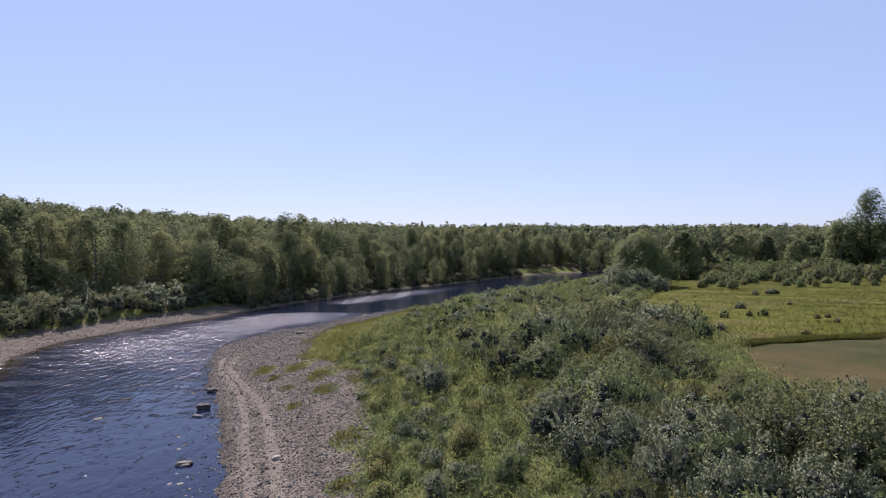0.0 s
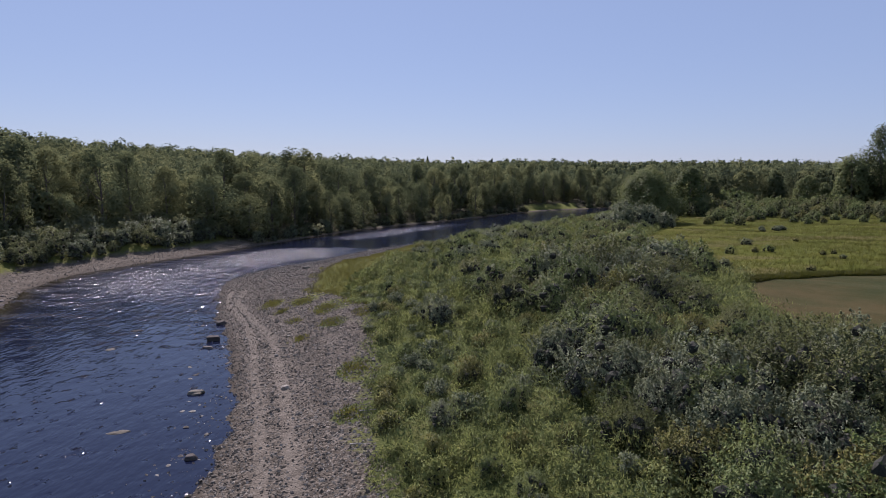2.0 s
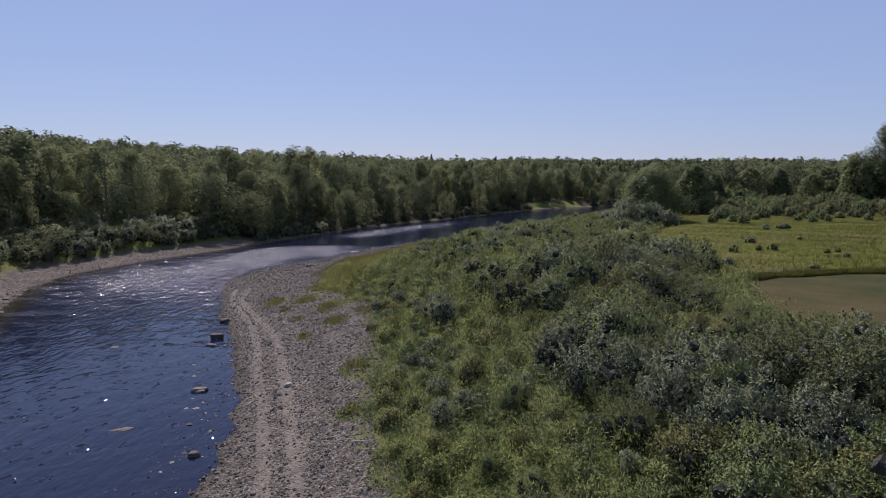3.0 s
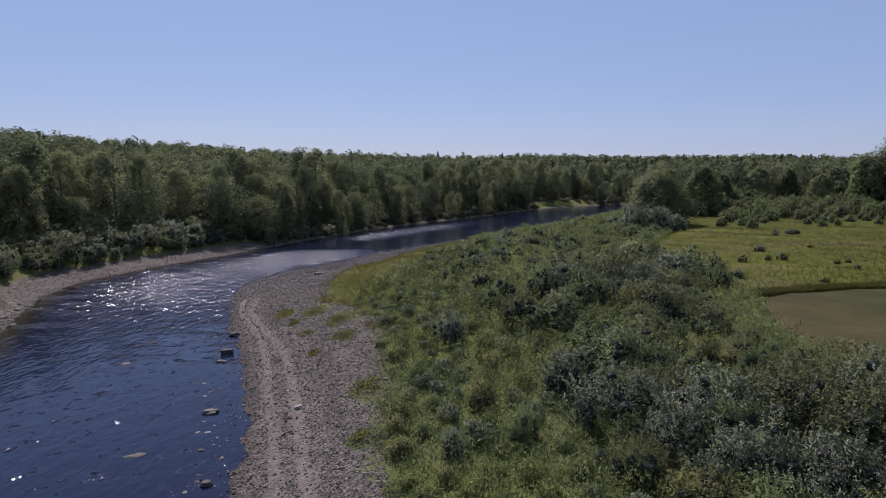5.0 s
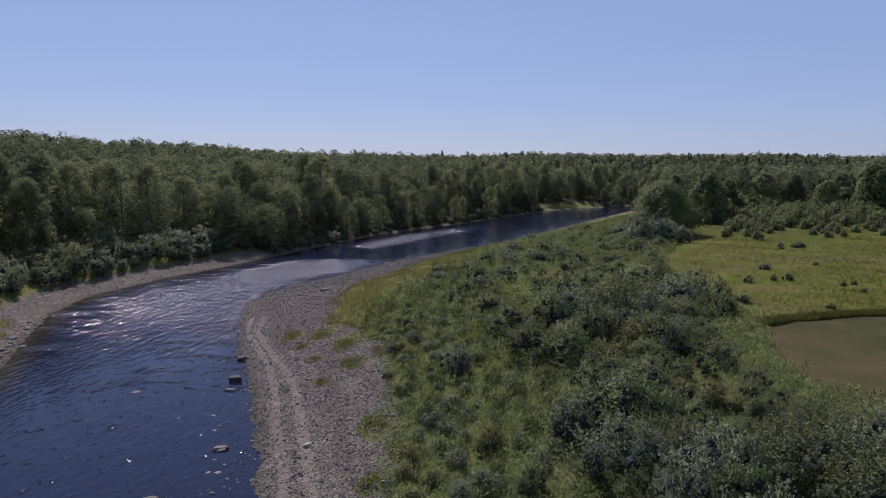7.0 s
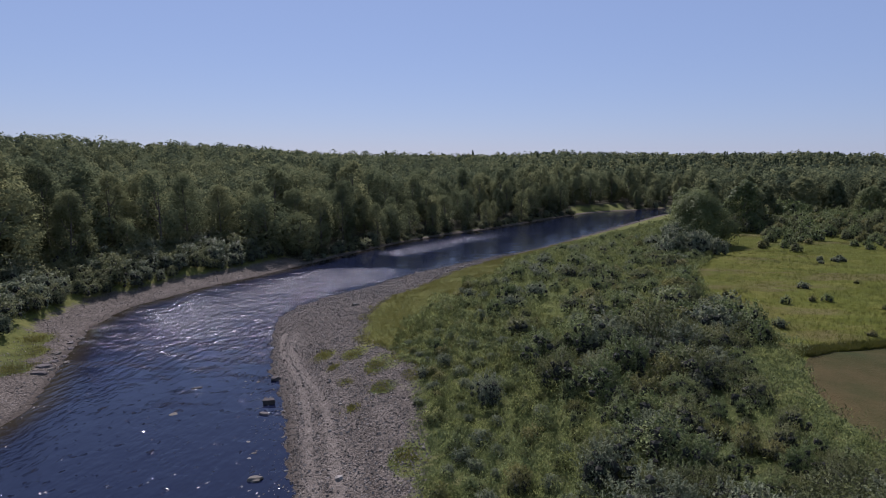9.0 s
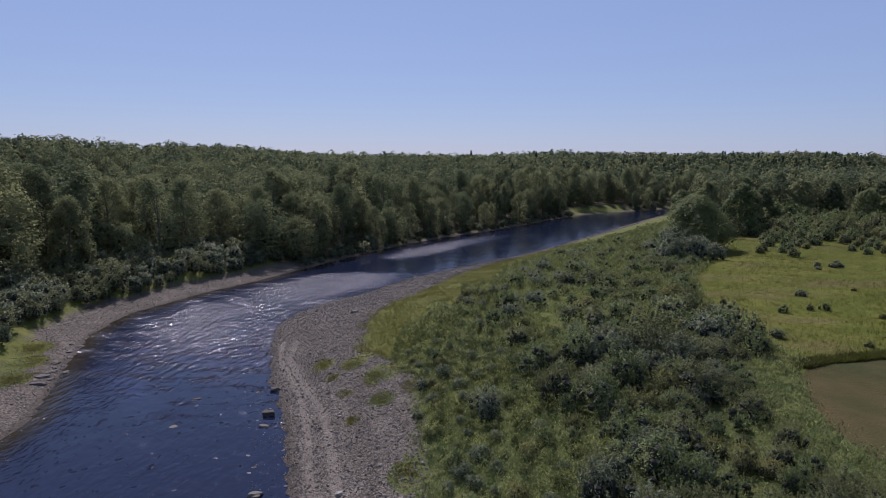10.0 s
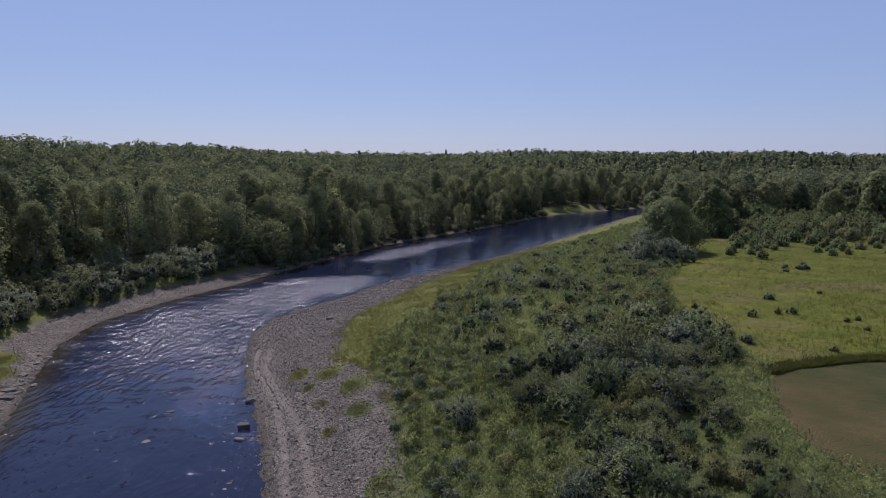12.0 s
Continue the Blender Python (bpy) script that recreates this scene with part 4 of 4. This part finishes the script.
def build_shingle():
    rng = np.random.default_rng(91)
    octo = np.array([(1, 0, -0.4), (-0.9, 0.1, -0.4), (0, 1, -0.4), (0.1, -1, -0.4), (0.45, 0.4, 0.62), (-0.4, -0.2, 0.8)], float)
    tri = np.array([(0, 2, 4), (2, 5, 4), (2, 1, 5), (1, 3, 5), (3, 4, 5), (3, 0, 4)])
    n = 330000
    px, py = rng.uniform(-45, 4, n), 12 + 95 * rng.uniform(0, 1, n) ** 1.75
    far = np.arange(n) < 50000  # the strip along the water upstream
    px, py = np.where(far, px * 1.3 + 42, px), np.where(far, 96 + 74 * rng.uniform(0, 1, n), py)
    r, g, l = side(px, py, SHORE_R), side(px, py, GRAVEL_R), -side(px, py, SHORE_L)
    k = ((r > -2.4 * rng.uniform(0, 1, n) ** 2) & (g < 0.3)) | ((l > -0.5) & (l < 4.5) & (rng.uniform(0, 1, n) < 0.3))
    wheel = np.minimum(np.abs(side(px, py, TRACK_A)), np.abs(side(px, py, TRACK_B)))
    k &= (wheel > 0.22) | (rng.uniform(0, 1, n) < 0.28)
    px, py = px[k], py[k]
    s = np.exp(rng.normal(-3.28, 0.36, len(px))) * (1 + 0.008 * py)
    turn = rng.uniform(0, 2 * math.pi, len(px))
    shape = octo[None] * (1 + rng.normal(0, 0.18, (len(px), 6, 3))) * (s[:, None] * np.stack([np.ones(len(px)), rng.uniform(0.6, 1, len(px)), rng.uniform(0.4, 0.75, len(px))], 1))[:, None, :]
    x = shape[..., 0] * np.cos(turn)[:, None] - shape[..., 1] * np.sin(turn)[:, None]
    y = shape[..., 0] * np.sin(turn)[:, None] + shape[..., 1] * np.cos(turn)[:, None]
    z = np.maximum(height(px, py), -0.03)
    v = np.stack([x + px[:, None], y + py[:, None], shape[..., 2] + z[:, None] + 0.15 * s[:, None]], 2).reshape(-1, 3)
    f = (tri[None] + 6 * np.arange(len(px))[:, None, None]).reshape(-1, 3)
    tagged(new("shingle", mesh_of("shingle", v, f, SHINGLE)), "grey-brown river pebbles and cobbles of the bar", "pebbles", kind="stuff")


def boulder(px, py, sx, sy, sz, top, seed, material, label, turn=0.0):
    """A worn stone block, its top this high over the river or the shingle."""
    bm = bmesh.new()
    if seed == 1:
        bmesh.ops.create_cube(bm, size=1.9)
        bmesh.ops.bevel(bm, geom=bm.edges[:], offset=0.15, segments=2, affect="EDGES")
        bmesh.ops.subdivide_edges(bm, edges=bm.edges[:], cuts=1, use_grid_fill=True)
    else:
        bmesh.ops.create_icosphere(bm, subdivisions=3, radius=1.05)
    for v in bm.verts:
        d = noise.noise_vector(v.co * 1.1 + Vector((seed * 3.1, seed, 0))) * 0.45 + noise.noise_vector(v.co * 3.5 + Vector((seed, 0, 0))) * 0.12
        v.co += d
        v.co.z = min(v.co.z, 0.75 + 0.2 * d.x)
        v.co = Vector((v.co.x * sx / 2, v.co.y * sy / 2, v.co.z * sz / 2))
    me = bpy.data.meshes.new("boulder")
    bm.to_mesh(me)
    bm.free()
    me.materials.append(material)
    ob = new("boulder", me)
    ob.matrix_basis = pose(px, py, top - sz / 2, 0, 0, turn)
    return tagged(ob, label, "boulder", "boulders in and by the river")


def build_boulders():
    boulder(-14.65, 38.6, 0.8, 0.55, 0.6, 0.34, 1, BOULDER, "dark squared boulder in the shallows", 8)
    boulder(-15.75, 43.0, 0.7, 0.6, 0.55, 0.3, 2, BOULDER, "small dark boulder at the water's edge", 30)
    boulder(-14.3, 36.8, 0.7, 0.4, 0.4, 0.14, 3, BOULDER, "low dark stone barely above the water", -15)
    boulder(-11.9, 28.8, 0.75, 0.5, 0.5, 0.2, 4, PALE, "pale pointed rock breaking the water", 15)
    boulder(-13.15, 24.2, 0.95, 0.35, 0.35, 0.08, 5, PALE, "long pale rock awash in the river", 20)
    boulder(-9.3, 21.9, 0.45, 0.4, 0.4, 0.2, 6, BOULDER, "small dark rock beside the bar", 0)
    boulder(-20.6, 40.8, 0.8, 0.35, 0.35, 0.1, 7, BOULDER, "low dark rock in midstream", 25)
    boulder(-20.0, 36.3, 0.9, 0.5, 0.35, 0.07, 8, PALE, "pale rock just under the ripples", 10)
    boulder(-14.0, 61.6, 0.8, 0.5, 0.5, float(height(-14.0, 61.6)) + 0.28, 9, PALE, "pale boulder lying on the shingle", 40)
    boulder(-7.6, 28.6, 0.4, 0.3, 0.3, float(height(-7.6, 28.6)) + 0.2, 10, CHALKY, "pale cobble on the shingle bar", 10)
    rng = np.random.default_rng(95)
    for k in range(16):
        t = rng.uniform(0, 1)
        px, py = -32.6 - 5.0 * t + rng.normal(0, 0.5), 41.5 + 12 * t + rng.normal(0, 0.4)
        s = rng.uniform(0.4, 1.1)
        boulder(px, py, s, s * rng.uniform(0.5, 0.8), 0.4 * s + 0.1, max(float(height(px, py)), 0) + 0.16 * s + 0.05, 20 + k, PALE if k % 2 else BOULDER, "flat rock on the far shore", rng.uniform(0, 180))


def build_cobbles():
    """Single larger stones on the bar and in its shallows."""
    rng = np.random.default_rng(97)
    shapes = []
    for k in range(8):
        v, f = pebble_shape(rng, 0.3)
        shapes.append(mesh_of("cobble", v, f, (SHINGLE, CHALKY, SHINGLE, BOULDER, SHINGLE, SHINGLE, CHALKY, SHINGLE)[k]))
    made = 0
    while made < 190:
        py = 15 + 75 * rng.uniform(0, 1) ** 1.4
        px = rng.uniform(-24, -2)
        r, g = float(side(px, py, SHORE_R)), float(side(px, py, GRAVEL_R))
        if not (-2.2 < r and g < 0) or (r > 1.5 and rng.uniform() < 0.55):
            continue
        s = rng.uniform(0.07, 0.14 if r > 0 else 0.18)
        z = max(float(height(px, py)), -0.06)
        ob = new("cobble", shapes[rng.integers(8)])
        ob.matrix_basis = pose(px, py, z + 0.2 * s, 0, 0, rng.uniform(0, 360)) @ Matrix.Diagonal((s, s * rng.uniform(0.6, 0.9), s * rng.uniform(0.4, 0.65), 1))
        tagged(ob, "rounded cobble lying in the shallows" if r < 0 else "rounded grey cobble on the shingle", "stone", "cobbles on the bar")
        made += 1


def stick(path, r, label):
    v, f = limb([(x, y, float(height(x, y)) + z) for x, y, z in path], r, r * 0.4, 6)
    tagged(new("driftwood_stick", mesh_of("driftwood_stick", v, f, DRIFT, True)), label, "driftwood")


build_shingle()
build_boulders()
build_cobbles()
stick([(-3.4, 21.2, 0.05), (-3.05, 21.0, 0.12), (-2.7, 20.9, 0.08)], 0.03, "bleached forked driftwood stick on the shingle")
stick([(-3.5, 24.3, 0.05), (-3.1, 24.1, 0.1), (-2.8, 24.2, 0.06)], 0.03, "bleached driftwood stick by the herbs")
